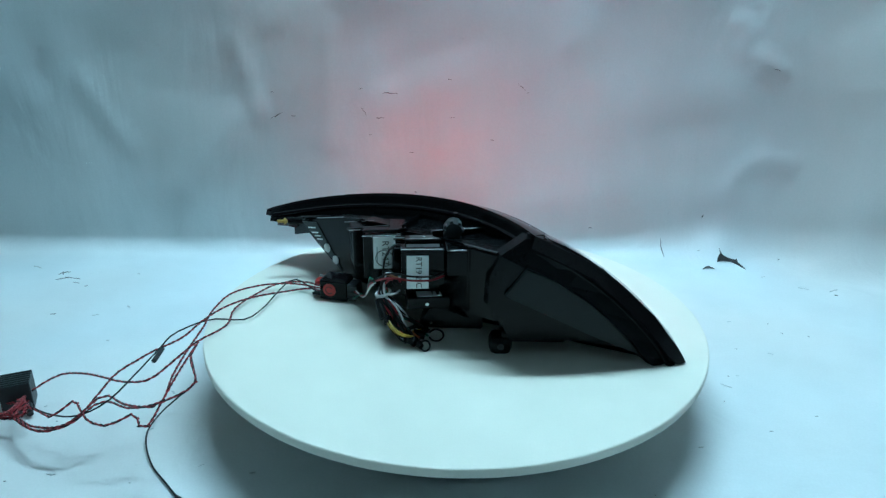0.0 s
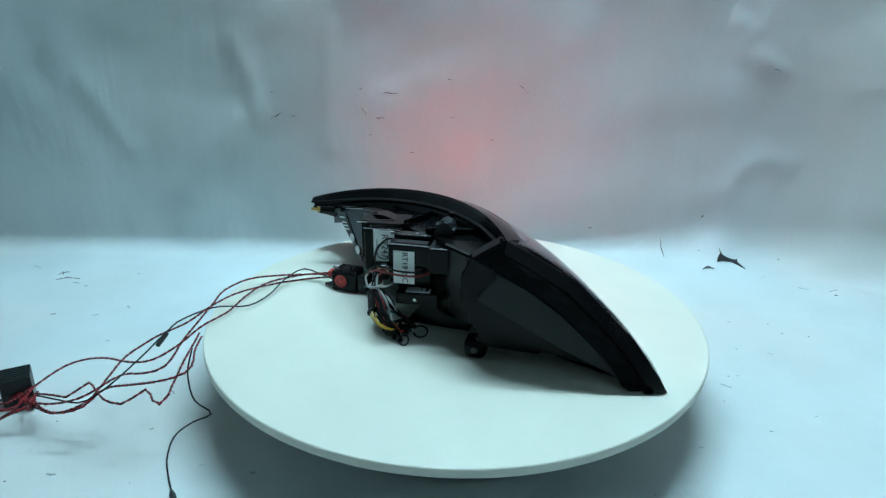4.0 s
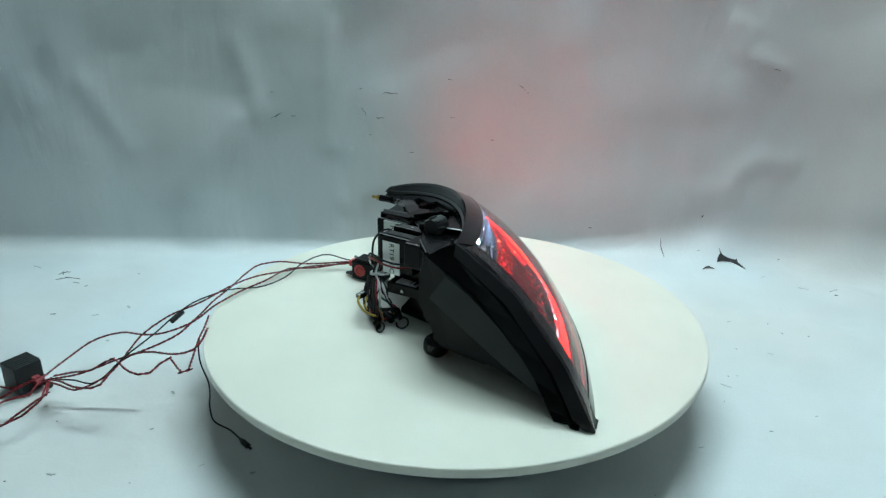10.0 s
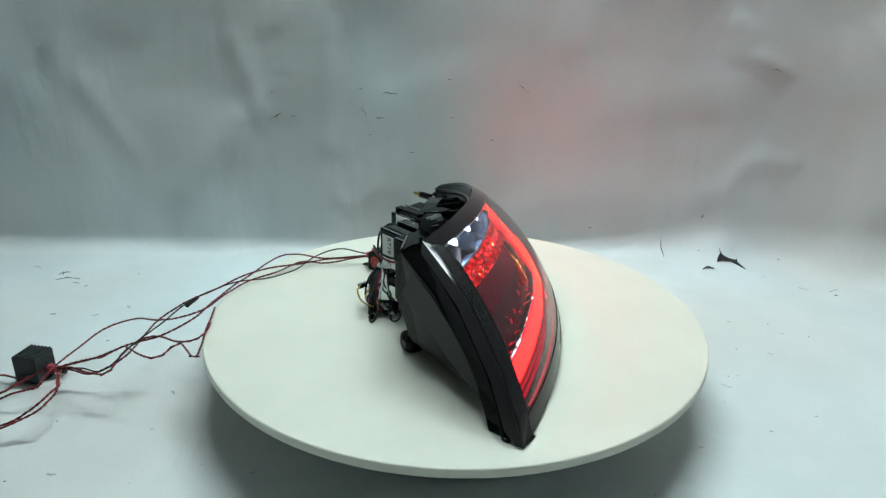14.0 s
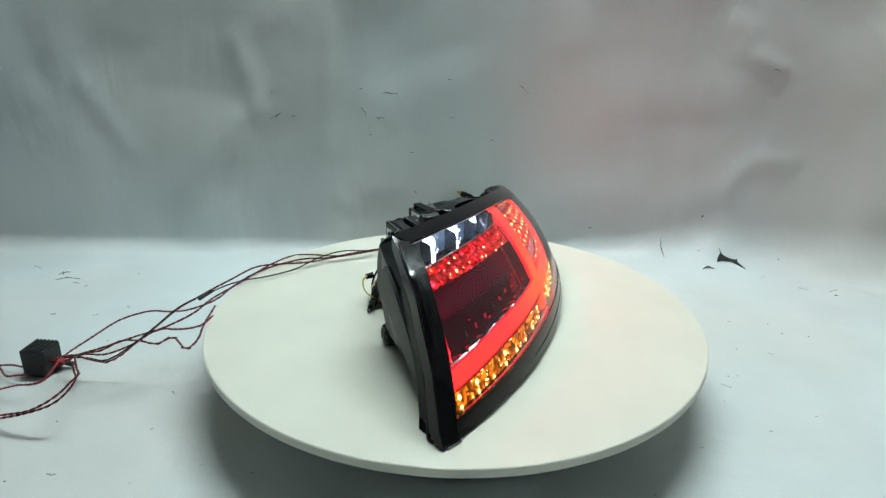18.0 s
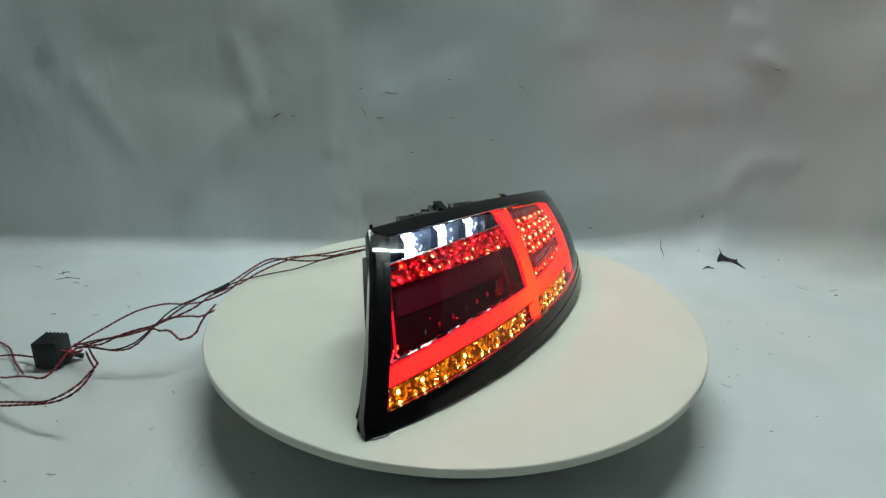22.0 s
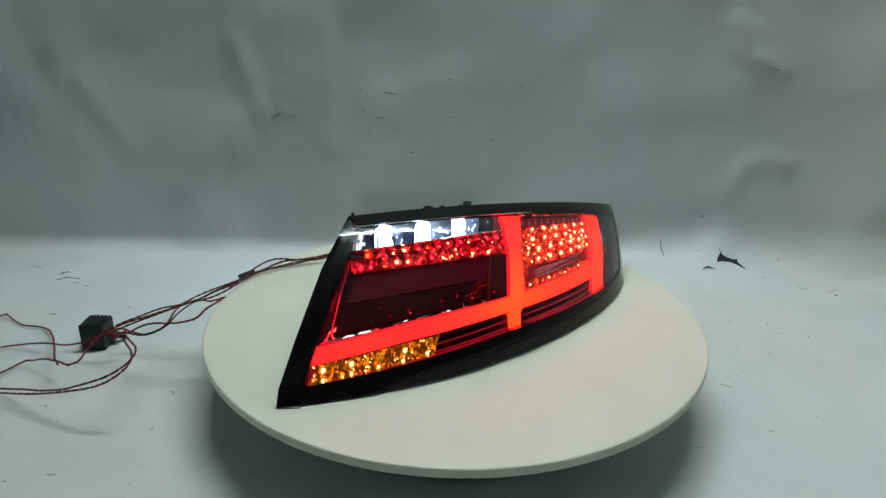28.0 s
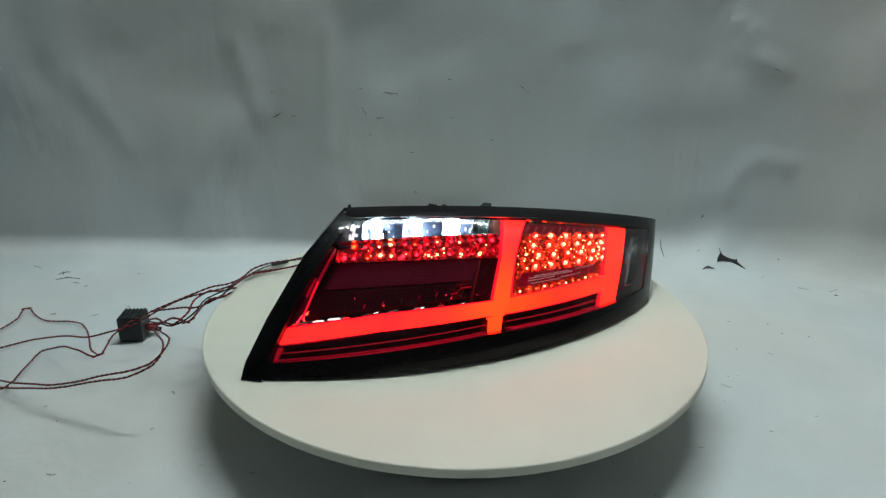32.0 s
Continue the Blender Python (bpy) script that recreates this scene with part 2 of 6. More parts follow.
def add_box(bm, centre, size, rz=0.0, rx=0.0, ry=0.0, bevel=0.0):
    made = bmesh.ops.create_cube(bm, size=1.0, matrix=pose(*centre, rx, ry, rz) @ Matrix.Diagonal((*size, 1)))
    if bevel:
        edges = list({e for v in made["verts"] for e in v.link_edges})
        bmesh.ops.bevel(bm, geom=edges, offset=bevel, segments=2, profile=0.5, affect="EDGES")
    return bm


def box(centre, size, rz=0.0, rx=0.0, ry=0.0, bevel=0.0008):
    return add_box(bmesh.new(), centre, size, rz, rx, ry, bevel)


def add_rod(bm, a, b, r, sides=10, r2=None):
    a, b = Vector(a), Vector(b)
    turn = (b - a).to_track_quat("Z", "Y").to_matrix().to_4x4()
    bmesh.ops.create_cone(bm, cap_ends=True, segments=sides, radius1=r, radius2=r if r2 is None else r2, depth=(b - a).length,
                          matrix=Matrix.Translation((a + b) / 2) @ turn)
    return bm


def rod(a, b, r, sides=10, r2=None):
    return add_rod(bmesh.new(), a, b, r, sides, r2)


def spline(points, n):
    """n + 1 places, evenly spaced, on a smooth line through the points."""
    p = np.array(points, float)
    p = np.vstack([2 * p[0] - p[1], p, 2 * p[-1] - p[-2]])
    fine = []
    for i in range(1, len(p) - 2):
        for s in np.linspace(0, 1, 16, endpoint=False):
            a, b, c, d = p[i - 1:i + 3]
            fine.append(0.5 * (2 * b + (c - a) * s + (2 * a - 5 * b + 4 * c - d) * s ** 2 + (3 * b - a - 3 * c + d) * s ** 3))
    fine = np.array(fine + [p[-2]])
    run = np.concatenate([[0], np.cumsum(np.linalg.norm(np.diff(fine, axis=0), axis=1))])
    return np.stack([np.interp(np.linspace(0, run[-1], n + 1), run, fine[:, k]) for k in range(3)], 1)


def add_tube(bm, path, r, sides=7):
    path = [Vector(q) for q in path]
    rings, side = [], Vector((0.3, 0.2, 1)).normalized()
    for i, q in enumerate(path):
        along = (path[min(i + 1, len(path) - 1)] - path[max(i - 1, 0)]).normalized()
        side = (side - along * side.dot(along)).normalized()
        other = along.cross(side)
        rings.append([bm.verts.new(q + r * (math.cos(a) * side + math.sin(a) * other)) for a in (2 * math.pi * k / sides for k in range(sides))])
    for a, b in zip(rings, rings[1:]):
        for k in range(sides):
            bm.faces.new((a[k], a[(k + 1) % sides], b[(k + 1) % sides], b[k]))
    bm.faces.new(rings[0][::-1]), bm.faces.new(rings[-1])
    return bm


def text_mesh(words, size, m, material, parent, name="lettering"):
    """Flat letters of the built-in font, on the plane z = 0 of m."""
    curve = bpy.data.curves.new(name, "FONT")
    curve.body, curve.size, curve.align_x, curve.align_y, curve.extrude = words, size, "CENTER", "CENTER", 0.0001
    ob = bpy.data.objects.new(name, curve)
    data = bpy.data.meshes.new_from_object(ob)
    bpy.data.objects.remove(ob)
    data.materials.clear()
    data.materials.append(material)
    made = new(name, data)
    made.parent, made.matrix_basis = parent, m
    return made


# ---- the place ----
def wall_y(x):
    return 0.350 - 0.5 * max(0.0, x - 0.30) ** 2 - 0.03 * max(0.0, -0.75 - x)


def foot_r(x):
    """The curve at the foot of the paper grows softer towards one side."""
    return 0.022 + 0.045 * min(1.0, max(0.0, (x - 0.12) / 0.35))


# creases of the hanging paper: runs of (x, z), then height and half width
CREASES = [([(-0.324, 0.206), (-0.365, 0.150), (-0.407, 0.093)], 0.0016, 0.016), ([(-0.317, 0.317), (-0.298, 0.271), (-0.286, 0.215)], 0.0012, 0.014),
           ([(-0.179, 0.327), (-0.187, 0.166)], 0.0010, 0.012), ([(0.396, 0.350), (0.413, 0.336), (0.401, 0.316), (0.461, 0.287)], 0.0016, 0.011),
           ([(0.414, 0.108), (0.429, 0.143), (0.458, 0.161), (0.494, 0.153)], 0.0018, 0.014), ([(0.416, 0.067), (0.428, 0.034)], 0.0016, 0.012),
           ([(-0.174, 0.088), (-0.156, 0.070)], 0.0012, 0.010), ([(-0.538, 0.251), (-0.484, 0.162)], 0.0012, 0.016)]


def crease_at(x, z):
    high = 0.0
    for run, tall, wide in CREASES:
        for (ax, az), (bx, bz) in zip(run, run[1:]):
            s = min(1.0, max(0.0, ((x - ax) * (bx - ax) + (z - az) * (bz - az)) / ((bx - ax) ** 2 + (bz - az) ** 2)))
            d = math.hypot(x - ax - s * (bx - ax), z - az - s * (bz - az)) / wide
            if d < 2.5:
                high = max(high, 1.9 * tall * math.exp(-d * d))
    return high


def lean(z):
    """How far the hanging paper swings back with height, and forward again higher up."""
    return 0.036 * z - 0.05 * z * z


def backdrop_sheet():
    """One sheet of paper: it lies on the ground, turns up in a tight curve and hangs as the back wall."""
    bm = bmesh.new()
    xs = np.linspace(-1.5, 1.5, 361)
    run = [(-1.5 + 1.5 * k / 30, 0) for k in range(30)] + [(0.34 * k / 50, 0) for k in range(50)]
    rows = []
    for x in xs:
        line, wy, r = [], wall_y(x), foot_r(x)
        for f, _ in run:
            line.append((x, f if f < 0 else f / 0.34 * (wy - r), 0.0))
        for k in range(9):
            a = math.pi / 2 * k / 8
            line.append((x, wy - r + r * math.sin(a), r - r * math.cos(a)))
        for k in range(1, 91):
            z = 0.62 * k / 60 if k <= 60 else 0.62 + 0.65 * (k - 60) / 30
            line.append((x, wy + lean(z), r + z))
        out = []
        for px, py, pz in line:
            q = Vector((px * 3.0, pz * 3.0, py * 2.0))
            soft = noise.noise(q) * 0.5 + noise.noise(q * 2.7) * 0.28 + noise.noise(q * 7.0) * 0.10
            hang = min(1.0, pz / 0.10)
            near = max(0.0, 1 - abs(py - wy) / 0.10) * (1 - hang)
            crumple = noise.noise(Vector((px * 14, py * 14, 1.7))) - 0.15
            dents = max(0.0, noise.noise(Vector((px * 9, 3.3, pz * 9)))) * 0.010
            tent = max(0.0, 1 - abs(px - 0.400) / 0.045) * max(0.0, 1 - abs(py - wy + 0.012) / 0.040) * max(0.0, 1 - pz / 0.06)
            py, pz = py - 0.010 * tent, pz + 0.012 * tent
            out.append(bm.verts.new((px, py - hang * (soft * 0.005 + dents * 0.45) - (crease_at(px, pz) if 0.02 < pz < 0.5 else 0.0) - near * (soft * 0.010 + crumple * 0.012), max(pz + near * (abs(soft) * 0.006 + max(crumple, 0.0) * 0.010), 0.0))))
        rows.append(out)
    for a, b in zip(rows, rows[1:]):
        for k in range(len(a) - 1):
            bm.faces.new((a[k], b[k], b[k + 1], a[k + 1]))
    data = mesh_of(bm, "backdrop", True)
    data.materials.append(M["paper"])
    return tagged(new("backdrop", data), "wrinkled pale grey paper sweep with scuffs and a tear", "backdrop", kind="structure")


backdrop = backdrop_sheet()


def slab_wall(name, centre, size, label):
    data = mesh_of(box(centre, size, bevel=0.0), name)
    data.materials.append(M["room"])
    return tagged(new(name, data), label, "wall", kind="structure")


slab_wall("wall_north", (0, 0.65, 0.6), (3.3, 0.1, 1.8), "plain painted wall behind the paper")
slab_wall("wall_south", (0, -1.6, 0.6), (3.3, 0.1, 1.8), "plain painted wall")
slab_wall("wall_west", (-1.6, -0.5, 0.6), (0.1, 2.1, 1.8), "plain painted wall")
slab_wall("wall_east", (1.6, -0.5, 0.6), (0.1, 2.1, 1.8), "plain painted wall")
slab_wall("ceiling", (0, -0.5, 1.55), (3.3, 2.4, 0.1), "plain painted ceiling")
slab_wall("ground", (0, -0.5, -0.06), (3.3, 2.4, 0.1), "plain tabletop under the paper sweep")

strip_light = thing("strip_light", "long white strip light hung above the turntable", "light")
part("housing", box((0.07, 0.285, 1.335), (1.06, 0.06, 0.04), bevel=0.004), M["matt"], strip_light)
for sx in (-0.35, 0.49):
    part("hanger", rod((sx, 0.285, 1.34), (sx, 0.285, 1.52), 0.004), M["steel"], strip_light)
part("tube", rod((-0.42, 0.285, 1.298), (0.56, 0.285, 1.298), 0.012, 16), M["tube"], strip_light, "glowing white tube")

# ---- turntable ----
turntable = thing("turntable", "white round display turntable on a dark base", "turntable")


def lathe(profile, sides=160):
    bm = bmesh.new()
    rings = [[bm.verts.new((r * math.cos(a), r * math.sin(a), z)) for a in (2 * math.pi * k / sides for k in range(sides))] for r, z in profile]
    for a, b in zip(rings, rings[1:]):
        for k in range(sides):
            bm.faces.new((a[k], a[(k + 1) % sides], b[(k + 1) % sides], b[k]))
    bm.faces.new(rings[0]), bm.faces.new(rings[-1])
    return bm


disc = part("disc", lathe([(0.2482, -0.0085), (0.2504, -0.0080), (0.2511, -0.0070), (0.2511, -0.0014), (0.2506, -0.0004), (0.2497, 0.0)]), M["board"], turntable, "white laminated round board", smooth=False)
disc.matrix_basis = pose(0, 0, TOP)
part("base", lathe([(0.176, 0.001), (0.180, 0.004), (0.180, 0.052), (0.176, 0.056), (0.06, 0.057), (0.06, TOP - 0.009)], 128), M["base"], turntable, "dark round motor base")
# ---- the tail lamp ----
TOP_EDGE = [(0.0653, -0.0893, 0.1173), (0.0150, 0.0254, 0.1275), (-0.0765, 0.0881, 0.1071), (-0.1681, 0.1528, 0.0828), (-0.2311, 0.1526, 0.0609)]
LEFT_EDGE = [(0.2087, -0.0992, 0.0005), (0.2032, -0.1061, 0.0061), (0.2052, -0.0912, 0.0254), (0.1234, -0.0910, 0.1084), (0.0653, -0.0893, 0.1173)]
LOW_EDGE = [(0.2087, -0.0992, 0.0005), (0.1564, 0.0153, 0.0016), (0.0765, 0.0946, -0.0020), (-0.0288, 0.1644, 0.0060), (-0.1244, 0.1733, 0.0005)]
RIGHT_EDGE = [(-0.1244, 0.1733, 0.0005), (-0.1733, 0.1654, 0.0437), (-0.2311, 0.1526, 0.0609)]


def bezier(points, s):
    n = len(points) - 1
    return sum(math.comb(n, i) * ((1 - s) ** (n - i) * s ** i)[..., None] * np.array(q) for i, q in enumerate(points))


def face(u, v):
    """The lamp's curved front: u from its pointed end to its blunt end, v from the foot to the top."""
    u, v = np.asarray(u, float), np.asarray(v, float)
    low, top, left, right = bezier(LOW_EDGE, u), bezier(TOP_EDGE, u), bezier(LEFT_EDGE, v), bezier(RIGHT_EDGE, v)
    a, b, c, d = (np.array(q) for q in (LOW_EDGE[0], LOW_EDGE[-1], TOP_EDGE[0], TOP_EDGE[-1]))
    U, V = u[..., None], v[..., None]
    q = (1 - V) * low + V * top + (1 - U) * left + U * right - ((1 - U) * (1 - V) * a + U * (1 - V) * b + (1 - U) * V * c + U * V * d)
    out = np.array([0.55, 0.75, 0.35]) / np.linalg.norm([0.55, 0.75, 0.35])
    return q + out * (16 * u * (1 - u) * v * (1 - v) * 0.012)[..., None]


def outward(u, v):
    e = 1e-3
    u, v = np.clip(u, e, 1 - e), np.clip(v, e, 1 - e)
    n = np.cross(face(u + e, v) - face(u - e, v), face(u, v + e) - face(u, v - e))
    return n / np.linalg.norm(n, axis=-1, keepdims=True)


def inside(u, v, d):
    """A place d metres behind the front, never below the disc."""
    u, v = np.asarray(u, float), np.asarray(v, float)
    q = face(u, v) - outward(u, v) * d
    q[..., 2] = np.maximum(q[..., 2], 0.0008)
    return q


def add_slab(bm, corners, d0, d1, nu=8, nv=2):
    """A curved plate on the front: its corners (foot left, foot right, top right, top left) in u and v, from depth d0 to d1."""
    (a, b, c, d) = (np.array(q, float) for q in corners)
    S, R = np.meshgrid(np.linspace(0, 1, nu + 1), np.linspace(0, 1, nv + 1), indexing="ij")
    S, R = S[..., None], R[..., None]
    uv = (1 - S) * (1 - R) * a + S * (1 - R) * b + S * R * c + (1 - S) * R * d
    front, back = inside(uv[..., 0], uv[..., 1], d0), inside(uv[..., 0], uv[..., 1], d1)
    F = [[bm.verts.new(q) for q in line] for line in front]
    B = [[bm.verts.new(q) for q in line] for line in back]
    for i in range(nu):
        for j in range(nv):
            bm.faces.new((F[i][j], F[i + 1][j], F[i + 1][j + 1], F[i][j + 1]))
            bm.faces.new((B[i][j], B[i][j + 1], B[i + 1][j + 1], B[i + 1][j]))
    for i in range(nu):
        bm.faces.new((F[i][0], B[i][0], B[i + 1][0], F[i + 1][0]))
        bm.faces.new((F[i][nv], F[i + 1][nv], B[i + 1][nv], B[i][nv]))
    for j in range(nv):
        bm.faces.new((F[0][j], F[0][j + 1], B[0][j + 1], B[0][j]))
        bm.faces.new((F[nu][j], B[nu][j], B[nu][j + 1], F[nu][j + 1]))
    return bm


def slab(corners, d0, d1, nu=8, nv=2):
    return add_slab(bmesh.new(), corners, d0, d1, nu, nv)


def slabs(pieces, d0, d1, nu=8, nv=2):
    bm = bmesh.new()
    for corners in pieces:
        add_slab(bm, corners, d0, d1, nu, nv)
    return bm


lamp = thing("tail_lamp", "black smoked car tail lamp with lit red bars", "tail lamp")
lamp.matrix_basis = pose(0, 0, TOP)


def foot_line(u):
    """How far up the front its foot stands clear of the disc."""
    return float(np.interp(u, (0, 0.15, 0.28, 0.45, 0.75, 1), (0, 0.045, 0.040, 0.028, 0.015, 0)))


def lamp_front():
    rim = slabs([
        ((0, 0), (0.010, 0.07), (0.010, 0.96), (0, 1)), ((0.93, 0.20), (1, 0), (1, 1), (0.90, 0.85))], 0.0, 0.012, 24, 4)
    for corners in (((0, 0), (0.15, 0.045), (0.15, 0.244), (0.036, 0.236)), ((0.15, 0.045), (0.28, 0.040), (0.28, 0.253), (0.15, 0.244)), ((0.28, 0.040), (0.45, 0.028), (0.43, 0.262), (0.28, 0.253)), ((0.45, 0.028), (0.75, 0.015), (0.74, 0.222), (0.43, 0.262)), ((0.75, 0.015), (1, 0), (0.93, 0.20), (0.74, 0.222))):
        add_slab(rim, corners, 0.0, 0.012, 24, 4)
    add_slab(rim, ((0.010, 0.07), (0.034, 0.25), (0.017, 0.93), (0.008, 0.96)), 0.0085, 0.0120, 3, 20)
    for corners in (((0.030, 0.93), (0.40, 0.910), (0.40, 1), (0, 1)), ((0.40, 0.910), (0.90, 0.85), (1, 1), (0.40, 1))):
        add_slab(rim, corners, 0.0, 0.0035, 24, 4)
    part("bezel", rim, M["gloss"], lamp, "glossy black rim round the lens", smooth=True)
    glass = part("outer_lens", slab(((0.030, 0.228), (0.935, 0.190), (0.905, 0.86), (0.014, 0.935)), 0.0006, 0.0022, 40, 14), M["clear"], lamp, "smoked clear plastic lens", smooth=True)
    glass.visible_shadow = False
    part("tub", slab(((0.024, 0.10), (0.965, 0.06), (0.960, 0.955), (0.012, 0.945)), 0.026, 0.030, 36, 10), M["tub"], lamp, "dark inner tub")
    shut = slabs([((0.012, 0.030), (0.026, 0.100), (0.014, 0.945), (0.004, 0.955)), ((0.020, 0.060), (0.450, 0.075), (0.450, 0.120), (0.034, 0.120)), ((0.450, 0.075), (0.965, 0.045), (0.965, 0.085), (0.450, 0.120))], 0.0122, 0.0300, 20, 6)
    part("tub_side", shut, M["side"], lamp, "black side of the inner tub")
    # lit bars
    part("lower_light_bar", slabs([((0.030, 0.368), (0.200, 0.394), (0.197, 0.487), (0.034, 0.457)), ((0.200, 0.394), (0.442, 0.392), (0.430, 0.484), (0.197, 0.487))], 0.0085, 0.0125, 14, 3), M["red"], lamp, "broad glowing red bar", smooth=True)
    part("side_light_bar", slab(((0.442, 0.388), (0.760, 0.366), (0.738, 0.500), (0.430, 0.484)), 0.0085, 0.0125, 18, 3), M["orange"], lamp, "glowing orange-red bar", smooth=True)
    part("cross_light_bar", slabs([((0.424, 0.370), (0.458, 0.372), (0.456, 0.470), (0.420, 0.470)), ((0.420, 0.470), (0.456, 0.470), (0.426, 0.720), (0.396, 0.720)),
                                    ((0.396, 0.720), (0.426, 0.720), (0.417, 0.850), (0.376, 0.850)), ((0.376, 0.850), (0.417, 0.850), (0.411, 0.967), (0.354, 0.968))], 0.0078, 0.0125, 4, 7), M["red"], lamp, "slanting glowing red bar", smooth=True)
    part("cross_foot", slab(((0.442, 0.262), (0.468, 0.264), (0.456, 0.375), (0.428, 0.375)), 0.0080, 0.0125, 3, 5), M["red"], lamp, "foot of the slanting bar", smooth=True)
    part("end_light_bar", slab(((0.752, 0.215), (0.812, 0.190), (0.772, 0.930), (0.690, 0.950)), 0.0080, 0.0125, 5, 20), M["orange"], lamp, "upright glowing red bar", smooth=True)
    # borders added to draw the bars' glow fading at its edges
    for corners in (((0.028, 0.360), (0.200, 0.386), (0.197, 0.495), (0.032, 0.466)), ((0.200, 0.386), (0.424, 0.384), (0.416, 0.493), (0.197, 0.495)), ((0.458, 0.378), (0.752, 0.358), (0.734, 0.510), (0.450, 0.494)),
                    ((0.414, 0.480), (0.462, 0.480), (0.432, 0.720), (0.390, 0.720)), ((0.390, 0.720), (0.432, 0.720), (0.423, 0.850), (0.370, 0.850)), ((0.370, 0.850), (0.423, 0.850), (0.416, 0.960), (0.348, 0.960)), ((0.744, 0.225), (0.820, 0.200), (0.780, 0.925), (0.682, 0.945))):
        part("bar_falloff", slab(corners, 0.0100, 0.0127, 8, 3), M["rib_lit"], lamp, "deep red border set in for a light bar's soft edge")
    part("corner_light_bar", slab(((0.027, 0.236), (0.047, 0.238), (0.048, 0.345), (0.031, 0.362)), 0.0085, 0.0125, 2, 4), M["dim"], lamp, "dim red corner piece")
    part("corner_light_line", slab(((0.0255, 0.240), (0.0285, 0.240), (0.0315, 0.470), (0.0285, 0.470)), 0.0080, 0.0110, 1, 10), M["rib_lit"], lamp, "thin lit edge of the light bar")
    for u0, u1, lo, hi, wide, mat in ((0.0295, 0.0245, 0.458, 0.700, 0.0020, "rib_lit"), (0.0385, 0.0330, 0.600, 0.715, 0.0016, "dim"), (0.0530, 0.0440, 0.500, 0.660, 0.0018, "rib_lit"), (0.0440, 0.0385, 0.660, 0.795, 0.0016, "dim")):
        part("left_light_strip", slab(((u0, lo), (u0 + wide, lo), (u1 + wide, hi), (u1, hi)), 0.0085, 0.0125, 1, 10), M[mat], lamp, "thin red side strip")
    part("left_clear_strip", slab(((0.034, 0.470), (0.050, 0.470), (0.042, 0.790), (0.028, 0.790)), 0.0130, 0.0150, 2, 10), M["wine"], lamp, "smoked red side pocket")
    for u, v in ((0.0275, 0.520), (0.0290, 0.545), (0.0315, 0.530)):
        part("pocket_facet", slab(((u, v - 0.022), (u + 0.0030, v - 0.020), (u + 0.0020, v + 0.016), (u - 0.0005, v + 0.020)), 0.0100, 0.0128, 1, 2), M["chrome"], lamp)
    part("lens_top_edge", add_tube(bmesh.new(), [inside(u, 0.917 - 0.006 * u, -0.0002) for u in np.linspace(0.03, 0.44, 30)], 0.0005, 6), M["chrome"], lamp, "thin shiny top edge of the lens", smooth=True)
    part("bezel_seam", add_tube(bmesh.new(), [inside(u, 0.137 + 0.02 * math.sin(3 * (u - 0.4)), -0.0001) for u in np.linspace(0.30, 0.80, 30)], 0.0004, 5), M["side"], lamp, smooth=True)
    # red light caught in the lens lip, drawn as glowing lines
    for corners in (((0.046, 0.228), (0.300, 0.256), (0.300, 0.264), (0.046, 0.236)), ((0.300, 0.256), (0.438, 0.266), (0.438, 0.273), (0.300, 0.264)), ((0.486, 0.262), (0.752, 0.214), (0.750, 0.222), (0.486, 0.270))):
        part("lip_glow", slab(corners, 0.0030, 0.0052, 14, 1), M["line"], lamp, "red edge reflection along the lens foot, set as a glowing line")
    part("bar_ledge", slab(((0.034, 0.362), (0.200, 0.386), (0.200, 0.391), (0.034, 0.366)), 0.0060, 0.0125, 14, 1), M["panel"], lamp, "thin dark ledge under the light bar")
    part("bar_ledge", slab(((0.200, 0.386), (0.430, 0.384), (0.430, 0.389), (0.200, 0.391)), 0.0060, 0.0125, 14, 1), M["panel"], lamp, "thin dark ledge under the light bar")
    # dark centre
    part("centre_panel", slab(((0.046, 0.472), (0.404, 0.486), (0.372, 0.745), (0.050, 0.748)), 0.0190, 0.0215, 20, 8), M["panel"], lamp, "dark smoked red panel")
    part("panel_step", slab(((0.060, 0.640), (0.352, 0.628), (0.346, 0.738), (0.060, 0.746)), 0.0183, 0.0190, 14, 3), M["wine"], lamp, "wine-red upper panel with a faint glow set in")
    rng = random.Random(3)
    # panel details are no lamps; a faint glow makes them look lit
    for k in range(7):
        u, v = 0.318 + rng.uniform(0, 0.020), 0.530 + 0.014 * k + rng.uniform(-0.004, 0.004)
        w = rng.uniform(0.010, 0.030)
        part("panel_rib", slab(((u, v), (u + w, v + 0.004), (u + w, v + 0.008), (u, v + 0.004)), 0.0160, 0.0190, 3, 1), M["dim"] if k in (2, 4) else M["faint"], lamp)
    for k in range(3):
        u = 0.322 + 0.010 * k
        part("panel_rib", slab(((u, 0.53), (u + 0.002, 0.53), (u + 0.002, 0.61), (u, 0.61)), 0.0165, 0.0190, 1, 3), M["faint"], lamp)
    for k in range(6):
        u, v = 0.118 + 0.034 * k, 0.530 + 0.006 * k
        part("panel_pin", slab(((u, v), (u + 0.0018, v), (u + 0.0012, v + 0.020), (u - 0.001, v + 0.020)), 0.0172, 0.0190, 1, 2), M["dim"] if k % 3 else M["steel"], lamp)
    # ribs with a painted red glow
    for k in range(9):
        u, v = 0.076 + 0.036 * k, 0.488 + 0.001 * k
        part("reflector_rib", slab(((u, v), (u + 0.0016, v), (u + 0.0016, v + rng.uniform(0.006, 0.015)), (u, v + rng.uniform(0.006, 0.015))), 0.0125, 0.0195, 1, 3), M["rib"], lamp)
